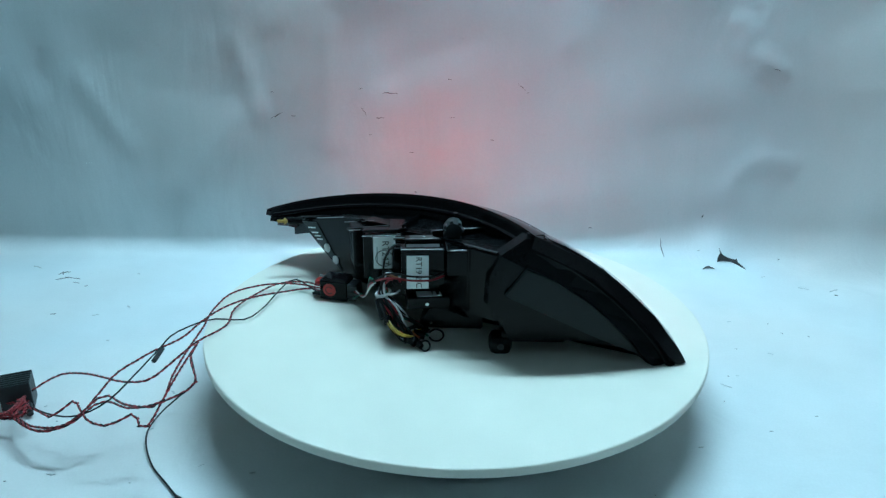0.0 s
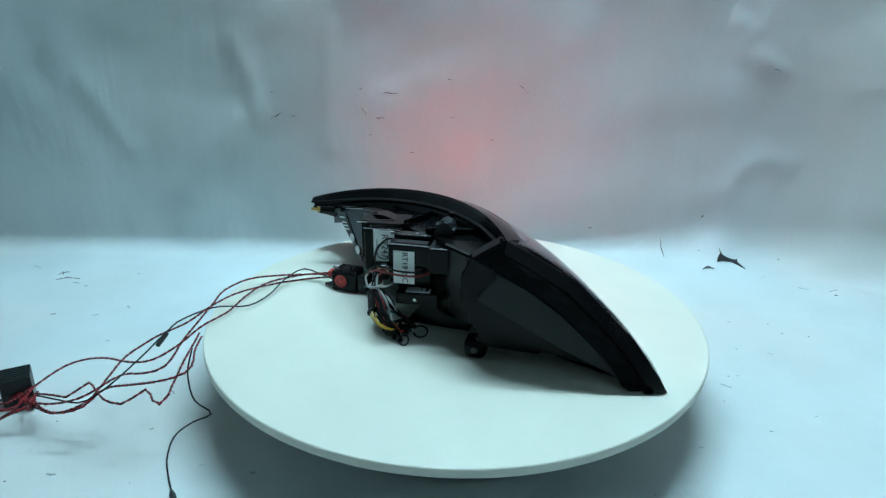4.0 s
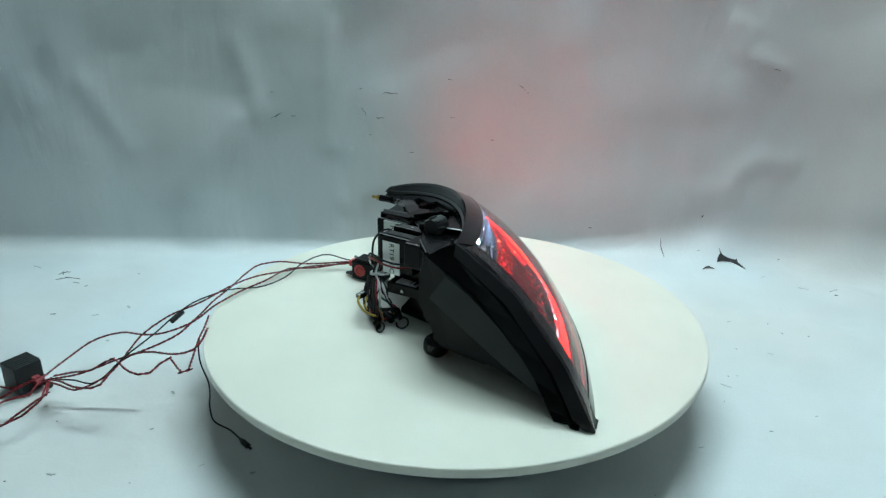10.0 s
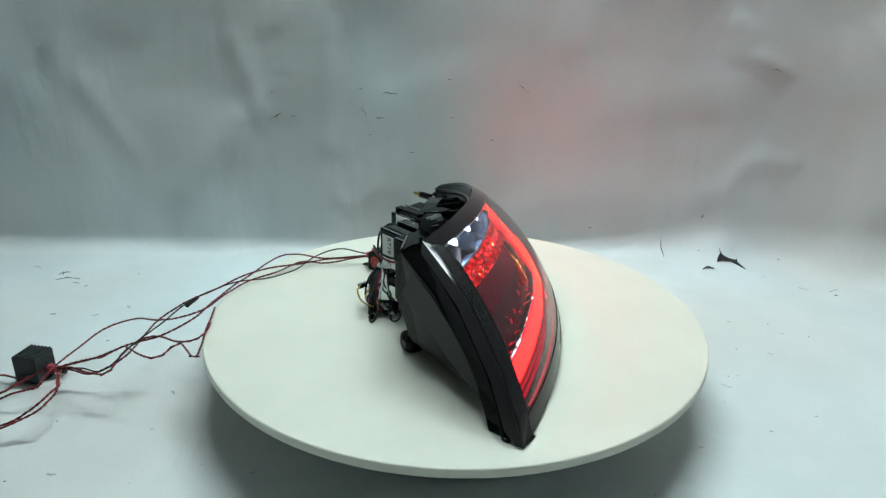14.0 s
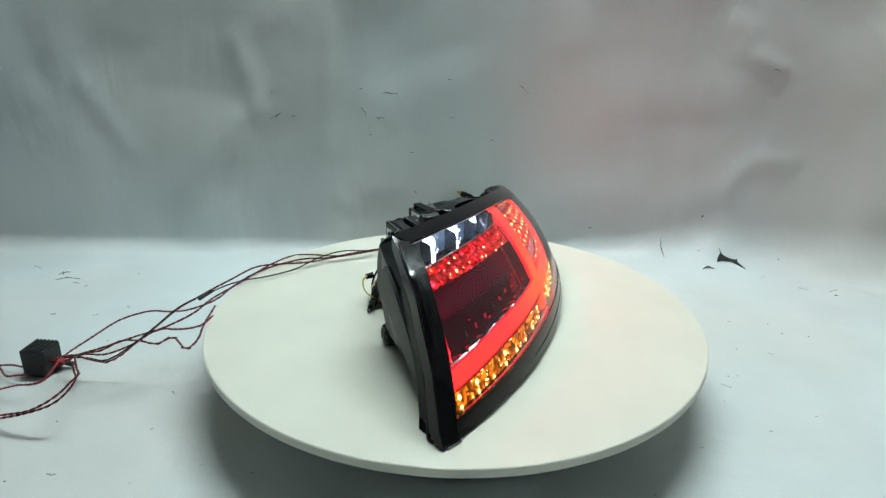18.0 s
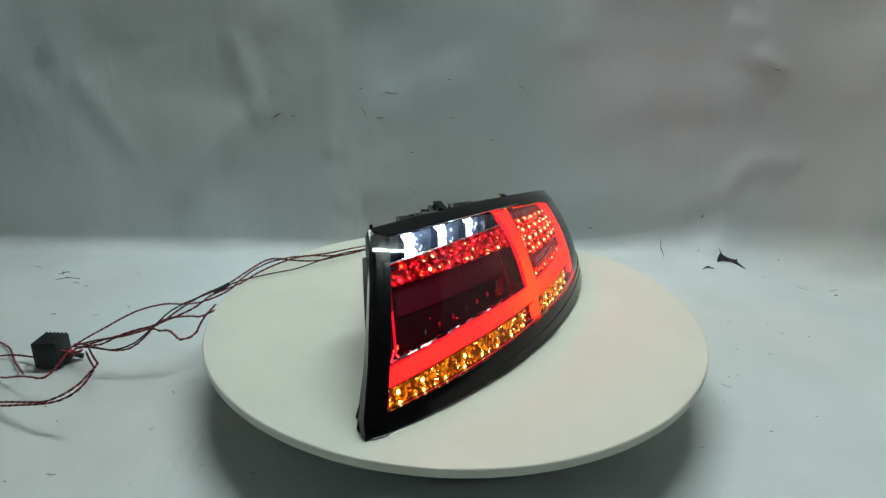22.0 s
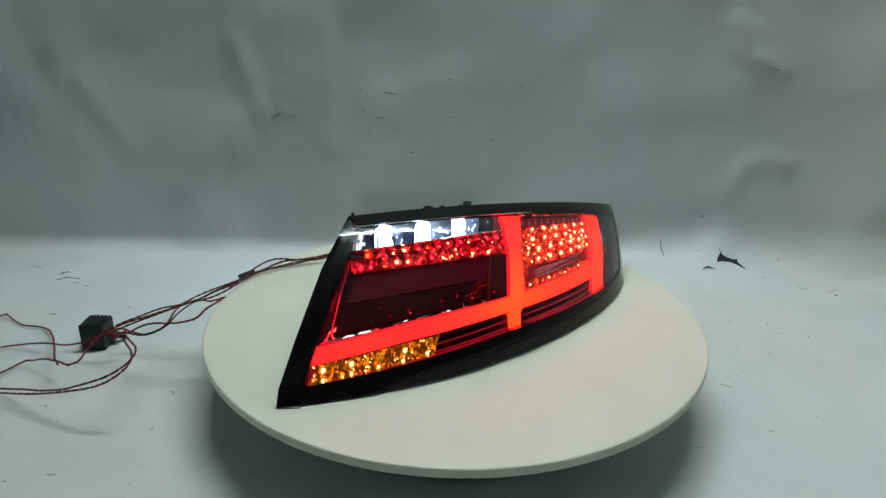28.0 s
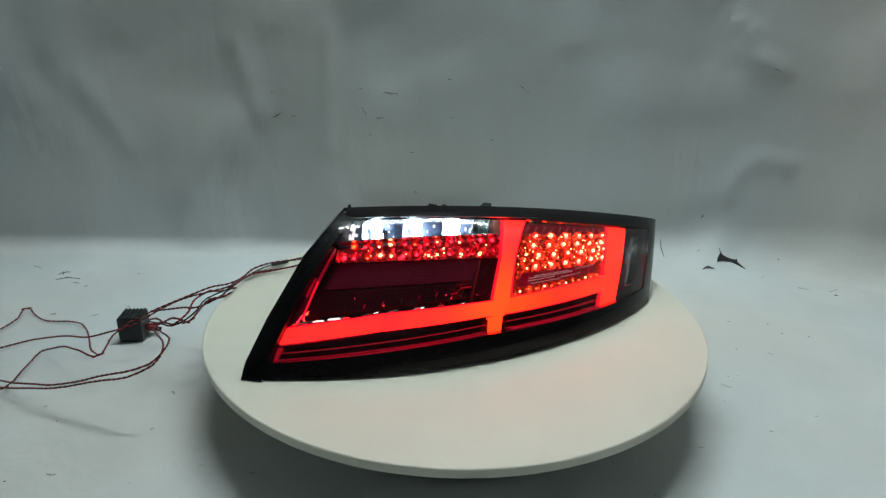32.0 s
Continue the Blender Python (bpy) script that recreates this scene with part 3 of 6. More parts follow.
    part("panel_seam", slab(((0.060, 0.520), (0.395, 0.535), (0.395, 0.538), (0.060, 0.523)), 0.0175, 0.0190, 14, 1), M["faint"], lamp)
    part("panel_seam", slab(((0.372, 0.490), (0.376, 0.490), (0.352, 0.735), (0.348, 0.735)), 0.0170, 0.0190, 1, 8), M["faint"], lamp)
    part("lens_flange", slab(((0.006, 0.06), (0.031, 0.25), (0.026, 0.935), (0.004, 0.960)), -0.0010, 0.0006, 3, 24), M["clear"], lamp, "clear wrapped edge of the lens", smooth=True).visible_shadow = False


def led_dot(name, u, v, size, depth, material, owner, tall=1.0, fine=1):
    """A small domed light standing on its board."""
    q, n = inside(u, v, depth), outward(np.array(u), np.array(v))
    bm = bmesh.new()
    up = Vector(face(np.array(u), np.array(v + 0.01)) - face(np.array(u), np.array(v)))
    z = Vector(n).normalized()
    y = (up - z * up.dot(z)).normalized()
    turn = Matrix((y.cross(z), y, z)).transposed().to_4x4()
    bmesh.ops.create_icosphere(bm, subdivisions=fine, radius=1.0, matrix=Matrix.Translation(q) @ turn @ Matrix.Diagonal((size, size * tall, size * 0.6, 1)))
    return part(name, bm, material, owner, smooth=True)


def cup_dish(u, v, r, depth, material, owner, deep=1.0):
    """A shallow faceted reflector round a light."""
    q, n = inside(u, v, depth), outward(np.array(u), np.array(v))
    turn = Matrix.Translation(q) @ Vector(n).to_track_quat("Z", "Y").to_matrix().to_4x4()
    bm = bmesh.new()
    rings = []
    for rr, z in ((0.35, -0.5), (0.75, -0.2), (1.0, 0.35), (1.05, 0.30), (1.05, -0.6)):
        rings.append([bm.verts.new(turn @ Vector((r * rr * math.cos(a), r * rr * math.sin(a), r * z * deep))) for a in (2 * math.pi * k / 8 for k in range(8))])
    for a, b in zip(rings, rings[1:]):
        for k in range(8):
            bm.faces.new((a[k], a[(k + 1) % 8], b[(k + 1) % 8], b[k]))
    bm.faces.new(rings[0])
    return part("reflector_cup", bm, material, owner)


def lamp_cells():
    # white reversing lights along the top: they look level out of the lens, from a stepped chromed tray
    axis = Vector((0.975, 0.20, 0.10)).normalized()
    out, rise = np.array(axis), 0.0165

    def back(u, z=0.0, ahead=0.0):
        return inside(u, 0.925, 0.0185) + np.array((0, 0, z)) + out * ahead

    def ribbon(us, low, high, thick):
        bm = bmesh.new()
        rows = []
        for u in us:
            a, b = low(u), high(u)
            c = thick(u)
            rows.append([bm.verts.new(q) for q in (a, b, b + c, a + c)])
        for a, b in zip(rows, rows[1:]):
            for k in range(4):
                bm.faces.new((a[k], a[(k + 1) % 4], b[(k + 1) % 4], b[k]))
        bm.faces.new(rows[0]), bm.faces.new(rows[-1][::-1])
        return bm
    us = np.linspace(0.012, 0.372, 30)
    white_tray = part("reversing_tray", ribbon(us, lambda u: back(u, -rise), lambda u: back(u, rise - 0.006), lambda u: -0.002 * out), M["tray"], lamp, "reflector tray coloured blue for its reflected haze", smooth=True)
    part("tray_floor", ribbon(us, lambda u: back(u, -rise), lambda u: inside(u, 0.828 + 0.06 * u, 0.0150), lambda u: np.array((0, 0, -0.002))), M["tray"], white_tray, smooth=True)
    rng = random.Random(9)

    def panel_block(name, u, z, wide, tall, material, owner, ahead=0.0042):
        side = axis.cross(Vector((0, 0, 1))).normalized()
        up = side.cross(axis)
        turn = Matrix((side, up, axis)).transposed().to_4x4()
        bm = bmesh.new()
        bmesh.ops.create_icosphere(bm, subdivisions=3, radius=1.0)
        for w in bm.verts:
            w.co /= sum(abs(c) ** 3.2 for c in w.co) ** (1 / 3.2)
        bmesh.ops.transform(bm, matrix=Matrix.Translation(back(u, z, ahead)) @ turn @ Matrix.Diagonal((wide, tall, 0.0010, 1)), verts=bm.verts)
        return part(name, bm, material, owner, smooth=True)
    for u in (0.084, 0.166, 0.250):
        for z in (0.0058, -0.0072):
            panel_block("white_led", u + (0.002 if z < 0 else 0), z, 0.0063, 0.0068, M["white"], white_tray)
    # tray glints: chrome specks, some glowing by themselves
    for u in (0.034, 0.118, 0.200, 0.286, 0.318):
        for _ in range(11):
            panel_block("reflector_spark", u + rng.uniform(-0.011, 0.011), rng.uniform(-0.014, 0.009), rng.uniform(0.0003, 0.0012) * (2.6 if u < 0.05 else 1), rng.uniform(0.0004, 0.0016) * (2.6 if u < 0.05 else 1), M["chip"] if u < 0.05 or rng.random() < 0.3 else M["chrome"], white_tray, 0.0012)
    for u in (0.065, 0.147, 0.231, 0.302, 0.340):
        bm = bmesh.new()
        quad = [back(u, -rise), back(u, rise - 0.004), back(u, rise - 0.006, 0.017), back(u, -rise, 0.021)]
        near, far = [bm.verts.new(q) for q in quad], [bm.verts.new(q + np.array((-0.0002, 0.0010, 0))) for q in quad]
        bm.faces.new(near), bm.faces.new(far[::-1])
        for k in range(4):
            bm.faces.new((near[k], far[k], far[(k + 1) % 4], near[(k + 1) % 4]))
        part("tray_rib", bm, M["tray_wall"], white_tray)
    part("tray_ledge", slab(((0.040, 0.826), (0.362, 0.848), (0.362, 0.853), (0.040, 0.831)), 0.0085, 0.0150, 12, 1), M["chrome"], white_tray)
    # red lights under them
    # tray and cups are no lamps: their glow imitates reflected LED light
    red_tray = part("red_led_tray", slab(((0.048, 0.756), (0.400, 0.738), (0.375, 0.846), (0.036, 0.812)), 0.0160, 0.0180, 18, 3), M["cup"], lamp, "red reflector tray with caught LED light set as its own glow")
    rng = random.Random(5)
    for j, v in enumerate((0.762, 0.812)):
        for k in range(14):
            u = 0.062 + k * 0.0236 + 0.008 * j
            vv = v + (0.016 if j else 0.0) * k / 13
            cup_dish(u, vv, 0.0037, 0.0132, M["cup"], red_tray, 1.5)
            led_dot("red_led", u + rng.uniform(-0.004, 0.004), vv + rng.uniform(-0.010, 0.010), rng.uniform(0.0011, 0.0021), 0.0140, M["core"] if rng.random() < 0.20 else (M["hot"] if rng.random() < 0.12 else M["dot"]), red_tray, rng.uniform(0.7, 1.4))
    # tiny glowing beads stand in for the reflector's sparkle
    for k in range(56):
        s = rng.random()
        led_dot("red_spark", 0.048 + 0.327 * s, 0.748 + rng.random() * (0.070 + 0.022 * s), rng.uniform(0.0004, 0.0009), 0.0138, M["dot"] if k % 5 else M["core"], red_tray, rng.uniform(0.5, 1.8))
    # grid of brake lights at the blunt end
    # this reflector carries a painted glow too
    grid_tray = part("brake_led_tray", slab(((0.468, 0.500), (0.735, 0.490), (0.700, 0.872), (0.428, 0.868)), 0.0165, 0.0185, 16, 6), M["brake_cup"], lamp, "red reflector tray with caught LED light set as its own glow")
    for j in range(4):
        for k in range(6):
            s = (k + 0.5) / 6
            lo, hi = 0.468 - 0.040 * (j / 3) + 0.004, 0.730 - 0.032 * (j / 3) - 0.004
            u = lo + (hi - lo) * s + (0.010 if j % 2 else 0)
            v = 0.655 + 0.062 * j
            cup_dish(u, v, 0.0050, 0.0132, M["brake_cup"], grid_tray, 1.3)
            led_dot("brake_led", u + rng.uniform(-0.003, 0.003), v + rng.uniform(-0.006, 0.006), rng.uniform(0.0018, 0.0026), 0.0128, M["brake_hot"], grid_tray)
            led_dot("led_core", u, v + 0.006, rng.uniform(0.0013, 0.0019), 0.0117, M["core"], grid_tray)
    # glints of the brake lights, set as glowing beads
    for k in range(190):
        led_dot("brake_spark", 0.436 + 0.270 * rng.random(), 0.640 + 0.225 * rng.random(), rng.uniform(0.0004, 0.0011), 0.0126, M["hot"] if k % 3 else M["core"], grid_tray)
    # window and its trim look lit through their own weak glow
    part("brake_window", slab(((0.468, 0.548), (0.700, 0.552), (0.694, 0.620), (0.466, 0.628)), 0.0138, 0.0150, 8, 2), M["tick_red"], grid_tray, "small smoked red window")
    for v, a, b in ((0.575, 0.490, 0.560), (0.590, 0.490, 0.610), (0.600, 0.500, 0.600), (0.566, 0.580, 0.640), (0.608, 0.620, 0.680), (0.556, 0.500, 0.580)):
        part("window_trim", slab(((a, v), (b, v + 0.004), (b, v + 0.0065), (a, v + 0.0025)), 0.0128, 0.0138, 5, 1), M["pale"], grid_tray)
    for u in (0.488, 0.536, 0.610, 0.668):
        part("window_trim", slab(((u, 0.556), (u + 0.0016, 0.556), (u + 0.0010, 0.616), (u - 0.0006, 0.616)), 0.0128, 0.0138, 1, 3), M["dim"], grid_tray)
    for k in range(13):
        u = 0.478 + k * 0.0205
        led_dot("small_red_led", u, 0.518 + 0.006 * (k % 2), 0.0011, 0.0120, M["hot"] if k % 3 else M["core"], grid_tray)
    tick_tray = part("tick_tray", slab(((0.418, 0.876), (0.692, 0.876), (0.684, 0.945), (0.412, 0.955)), 0.0150, 0.0170, 12, 2), M["tick_red"], lamp, "dim red pocket with pale ticks")
    for k in range(11):
        u = 0.432 + k * 0.0235
        part("tick", slab(((u, 0.892), (u + 0.0012, 0.892), (u + 0.0012, 0.926), (u, 0.926)), 0.0142, 0.0152, 1, 2), M["pale"], tick_tray)
    # sparkle along the lower bar's top, its glints set as small glowing pieces
    for k in range(17):
        u = 0.062 + k * 0.0205
        led_dot("spark_led", u, 0.486 + 0.004 * (k % 2), 0.0009, 0.0120, M["dot"], lamp)
    part("dark_lip", slab(((0.040, 0.468), (0.200, 0.490), (0.200, 0.506), (0.046, 0.486)), 0.0112, 0.0165, 10, 1), M["side"], lamp, "dark ledge over the light bar")
    part("dark_lip", slab(((0.200, 0.490), (0.415, 0.487), (0.412, 0.500), (0.200, 0.506)), 0.0112, 0.0165, 10, 1), M["side"], lamp, "dark ledge over the light bar")
    for u, wide in ((0.040, 0.055), (0.108, 0.030), (0.158, 0.020), (0.200, 0.026), (0.250, 0.020), (0.296, 0.016), (0.345, 0.012)):
        v = 0.472 + 0.022 * min(1.0, (u - 0.03) / 0.17)
        bm = slab(((u, v), (u + wide, v + 0.004), (u + wide * 0.9, v + 0.013), (u + 0.006, v + 0.010)), 0.0100, 0.0112, 5, 2)
        for q in bm.verts:
            q.co += Vector((rng.uniform(-1, 1), rng.uniform(-1, 1), rng.uniform(-1, 1))) * 0.0005
        part("chrome_lip", bm, M["chrome"], lamp, "small crumpled chrome glint")
    # reflections of the white lights, made as glowing facets
    for u, v, wide, tall in ((0.076, 0.480, 0.020, 0.008), (0.100, 0.484, 0.024, 0.009), (0.0275, 0.515, 0.004, 0.040), (0.0315, 0.500, 0.003, 0.026), (0.180, 0.497, 0.008, 0.006), (0.268, 0.497, 0.006, 0.006)):
        bm = slab(((u, v), (u + wide, v + 0.002), (u + wide * 0.85, v + tall), (u + wide * 0.1, v + tall * 0.8)), 0.0094, 0.0104, 4, 3)
        for q in bm.verts:
            q.co += Vector((rng.uniform(-1, 1), rng.uniform(-1, 1), rng.uniform(-1, 1))) * 0.0004
        part("glint_facet", bm, M["chip"], lamp, "glowing facet set as a white glint")
    for k in range(12):
        led_dot("red_facet", 0.046 + rng.uniform(0, 0.014), 0.480 + rng.uniform(0, 0.055), rng.uniform(0.0004, 0.0011), 0.0112, M["dot"] if k % 4 else M["hot"], lamp, 1.6)
    for k in range(24):
        led_dot("panel_spark", 0.060 + 0.34 * rng.random(), 0.495 + 0.13 * rng.random() ** 2, rng.uniform(0.0003, 0.0006), 0.0150, M["dim"] if k % 3 else M["dot"], lamp)
    # smoked side marker
    marker = part("side_marker", slab(((0.822, 0.200), (0.918, 0.185), (0.895, 0.862), (0.785, 0.905)), 0.0130, 0.0150, 6, 10), M["tub"], lamp, "smoked side marker pocket")
    part("marker_inner_face", slab(((0.850, 0.330), (0.905, 0.330), (0.885, 0.800), (0.828, 0.800)), 0.0110, 0.0130, 3, 6), M["chrome"], marker, "small chromed pocket")
    # two chrome rods added where the marker shows white glints
    for a, b in (((0.818, 0.545), (0.880, 0.520)), ((0.842, 0.320), (0.896, 0.285))):
        part("marker_glint", rod(inside(*a, 0.0075), inside(*b, 0.0075), 0.0009, 10), M["chrome"], marker, "chrome rod added for a white glint")
    # the turn signal's strip: smoked plates with red lines
    for corners in (((0.044, 0.222), (0.438, 0.246), (0.424, 0.384), (0.042, 0.362)), ((0.488, 0.240), (0.758, 0.190), (0.738, 0.352), (0.466, 0.380))):
        strip = part("turn_signal_strip", slab(corners, 0.0140, 0.0175, 20, 3), M["tub"], lamp, "dark smoked turn signal strip")
        a, b, c, d = (np.array(q) for q in corners)
        for f in (0.16, 0.58, 0.86):
            lo0, lo1 = a + (d - a) * f, b + (c - b) * f
            hi0, hi1 = a + (d - a) * (f + 0.042), b + (c - b) * (f + 0.042)
            part("red_line", slab((lo0, lo1, hi1, hi0), 0.0110, 0.0142, 20, 1), M["line"] if f != 0.86 else M["panel"], strip)


def strip_backing():
    # added plate: blocks light of the amber cells while they are drawn back
    part("strip_backing", slab(((0.028, 0.165), (0.785, 0.130), (0.755, 0.410), (0.030, 0.410)), 0.0178, 0.0196, 30, 4), M["tub"], lamp, "dark plate added to block the drawn-back amber glow")


strip_backing()
AMBER = []


def amber_cells():
    """Amber turn signal lights that always glow; each rides forward out of its strip to show, and hides behind it to
    seem unlit.
    """
    spots = [(0.062 + 0.0460 * k, 0.296 + 0.022 * min(k, 4) / 4, 0.0220, 0.072 - 0.004 * min(k, 4) / 4) for k in range(8)] + [(0.502 + 0.0375 * k, 0.308 - 0.0055 * k, 0.0180, 0.064) for k in range(7)]
    rng = random.Random(11)
    for u, v, half, tall in spots:
        cell = part("amber_led", slab(((u - half, v - tall), (u + half, v - tall), (u + half - 0.004, v + tall), (u - half - 0.004, v + tall)), 0.0098, 0.0108, 3, 3), M["amber"], lamp, "amber turn signal light")
        for du, dv, r in ((0.0, 0.028, 0.0019), (0.006, -0.046, 0.0014)):
            du, dv = du + rng.uniform(-0.002, 0.002), dv + rng.uniform(-0.005, 0.005)
            led_dot("led_ring", u + du, v + dv, r * 2.1, 0.0099, M["amber_ring"], cell, 1.2)
            led_dot("led_core", u + du, v + dv, r * rng.uniform(0.8, 1.1), 0.0086, M["amber_core"], cell, 1.3)
        for _ in range(7):
            led_dot("led_spark", u + rng.uniform(-0.9, 0.9) * half, v + rng.uniform(-0.85, 0.85) * tall, rng.uniform(0.0004, 0.0009), 0.0096, M["amber_core"], cell)
        AMBER.append((cell, inside(u, v, 0.0238) - inside(u, v, 0.0098)))


def rear_wall(a, z, off=0.0):
    """A place on the plane of the lamp's back, a part of the way along it."""
    return np.array((0.004 - 0.174 * a - 0.677 * off, -0.056 + 0.160 * a - 0.736 * off, z))


def lamp_back():
    """The moulded back: a swept body, a flat side, and what is fixed to it."""
    A, B = np.array((0.004, -0.056)), np.array((-0.170, 0.104))
    bm = bmesh.new()
    n = 28
    rows = []
    for i in range(n + 1):
        u = 0.004 + 0.975 * i / n
        top, low = inside(u, 0.965, 0.012), inside(u, 0.02 + foot_line(u), 0.012)
        rear = A + (B - A) * (i / n)
        zt = 0.101 - 0.031 * (i / n) ** 1.3
        foot = 0.024 - 0.010 * min(1, i / 18) + 0.034 * max(0.0, (i / n - 0.72) / 0.28) ** 1.2
        wob = 0.002 * math.sin(i * 0.5)
        ring = [inside(u, 0.994, 0.0022), inside(u, 0.994, 0.012), inside(u, 0.990, 0.024), (top * 0.62 + np.array((*rear, zt)) * 0.38) - (0, 0, 0.010), (top * 0.30 + np.array((*rear, zt)) * 0.70) - (0, 0, 0.006), np.array((*(rear + wob * 0.3), zt - 0.004)), np.array((*rear, zt - 0.020)),
                np.array((*rear, foot)), np.array((*(rear + 0.016), max(foot - 0.014, 0.004))), low]
        rows.append([bm.verts.new(q) for q in ring])
    for a, b in zip(rows, rows[1:]):
        for k in range(len(a) - 1):
            bm.faces.new((a[k], a[k + 1], b[k + 1], b[k]))
    bm.faces.new(rows[-1])
    part("back_shell", bm, M["housing"], lamp, "black moulded plastic back", smooth=True)
    # flat rear wall of the shell, cut off at a slant at the blunt end
    bm = bmesh.new()
    outline = [(1.035, 0.0620), (0.900, 0.0725), (0.740, 0.0825), (0.560, 0.0900), (0.380, 0.0930), (0.360, 0.0320), (0.480, 0.0190), (0.560, 0.0170), (0.707, 0.0165)]
    near, far = ([bm.verts.new(rear_wall(a, z, off)) for a, z in outline] for off in (0.0045, -0.0100))
    bm.faces.new(near), bm.faces.new(far[::-1])
    for k in range(len(near)):
        j = (k + 1) % len(near)
        bm.faces.new((near[k], far[k], far[j], near[j]))
    bmesh.ops.bevel(bm, geom=list(bm.edges), offset=0.0008, segments=2, affect="EDGES")
    part("rear_wall", bm, M["housing"], lamp, "flat glossy black rear wall")
    # steel rods draw the highlights along the black wall's edges
    for a, b in (((0.900, 0.0728), (0.700, 0.0850)), ((0.690, 0.0800), (0.490, 0.0925))):
        part("edge_glint", rod(rear_wall(*a, 0.0048), rear_wall(*b, 0.0048), 0.0005, 6), M["steel"], lamp, "steel rod for the highlight on a moulded edge")
    # lip under the rim, and slanting webs across the hollow behind it
    lip = [inside(u, 0.985, 0.014) for u in np.linspace(0.02, 0.97, 48)]
    part("rim_lip", add_tube(bmesh.new(), lip, 0.0034, 10), M["gloss"], lamp, "rounded lip along the rim", smooth=True)
    for s, lean in ((0.16, 0.02), (0.34, 0.05), (0.50, 0.07), (0.66, 0.07), (0.82, 0.06)):
        rear = A + (B - A) * s
        zt = 0.101 - 0.031 * s ** 1.3
        top = inside(min(0.97, s + lean), 0.975, 0.020)
        quad = [top, np.array((*rear, zt + 0.001)), np.array((*rear, zt - 0.016)), top - (0, 0, 0.022)]
        bm = bmesh.new()
        near, far = [bm.verts.new(q) for q in quad], [bm.verts.new(q + np.array((0.0022, 0.0010, 0))) for q in quad]
        bm.faces.new(near), bm.faces.new(far[::-1])
        for k in range(4):
            bm.faces.new((near[k], far[k], far[(k + 1) % 4], near[(k + 1) % 4]))
        web = part("web", bm, M["housing"], lamp)
        part("web_edge", rod(quad[0] + (0, 0, 0.0006), quad[1] + (0, 0, 0.0006), 0.0007, 6), M["gloss"], web)
    # flat side with the arc of the front as its edge
    arc = [inside(0.006, v, 0.001) for v in np.linspace(0.0, 1.0, 22)]
    outline = [q + np.array((0, 0.003, 0)) for q in arc] + [np.array(q) for q in (
        (0.050, -0.0905, 0.109), (0.036, -0.092, 0.099), (0.028, -0.092, 0.080), (0.027, -0.092, 0.052), (0.036, -0.091, 0.042), (0.046, -0.090, 0.020), (0.060, -0.089, 0.017), (0.110, -0.091, 0.017), (0.155, -0.094, 0.012), (0.185, -0.096, 0.004))]
    bm = bmesh.new()
    near, far = [bm.verts.new(q) for q in outline], [bm.verts.new(q + np.array((-0.004, 0.012, 0))) for q in outline]
    bm.faces.new(near), bm.faces.new(far[::-1])
    for k in range(len(near)):
        j = (k + 1) % len(near)
        bm.faces.new((near[k], far[k], far[j], near[j]))
    side = part("side_wall", bm, M["side"], lamp, "flat black side of the housing")
    bm = bmesh.new()
    flat = [(0.0412, 0.0619), (0.0595, 0.0886), (0.0859, 0.0767), (0.1147, 0.0581), (0.1367, 0.0390), (0.1566, 0.0194), (0.1680, 0.0050), (0.1416, 0.0162), (0.1177, 0.0262), (0.0756, 0.0464)]
    near, far = ([bm.verts.new((x, y, z)) for x, z in flat] for y in (-0.0955, -0.0900))
    bm.faces.new(near), bm.faces.new(far[::-1])
    for k in range(len(near)):
        j = (k + 1) % len(near)
        bm.faces.new((near[k], far[k], far[j], near[j]))
    bmesh.ops.bevel(bm, geom=[e for e in bm.edges], offset=0.0009, segments=2, affect="EDGES")
    part("side_plate", bm, M["plate"], side, "dark grey textured side plate")
    boss = part("mounting_boss", box((0.0405, -0.0815, 0.0098), (0.021, 0.021, 0.0190), bevel=0.0060), M["side"], lamp, "round mounting boss")
    # a flat black cap stands in for the shade in the hole
    part("boss_hole", rod((0.0405, -0.0922, 0.0098), (0.0405, -0.0910, 0.0098), 0.0032, 14), M["ink"], boss)
    part("boss_web", box((0.070, -0.080, 0.0190), (0.060, 0.018, 0.012), bevel=0.003), M["housing"], lamp)


lamp_front()
lamp_cells()
amber_cells()
lamp_back()


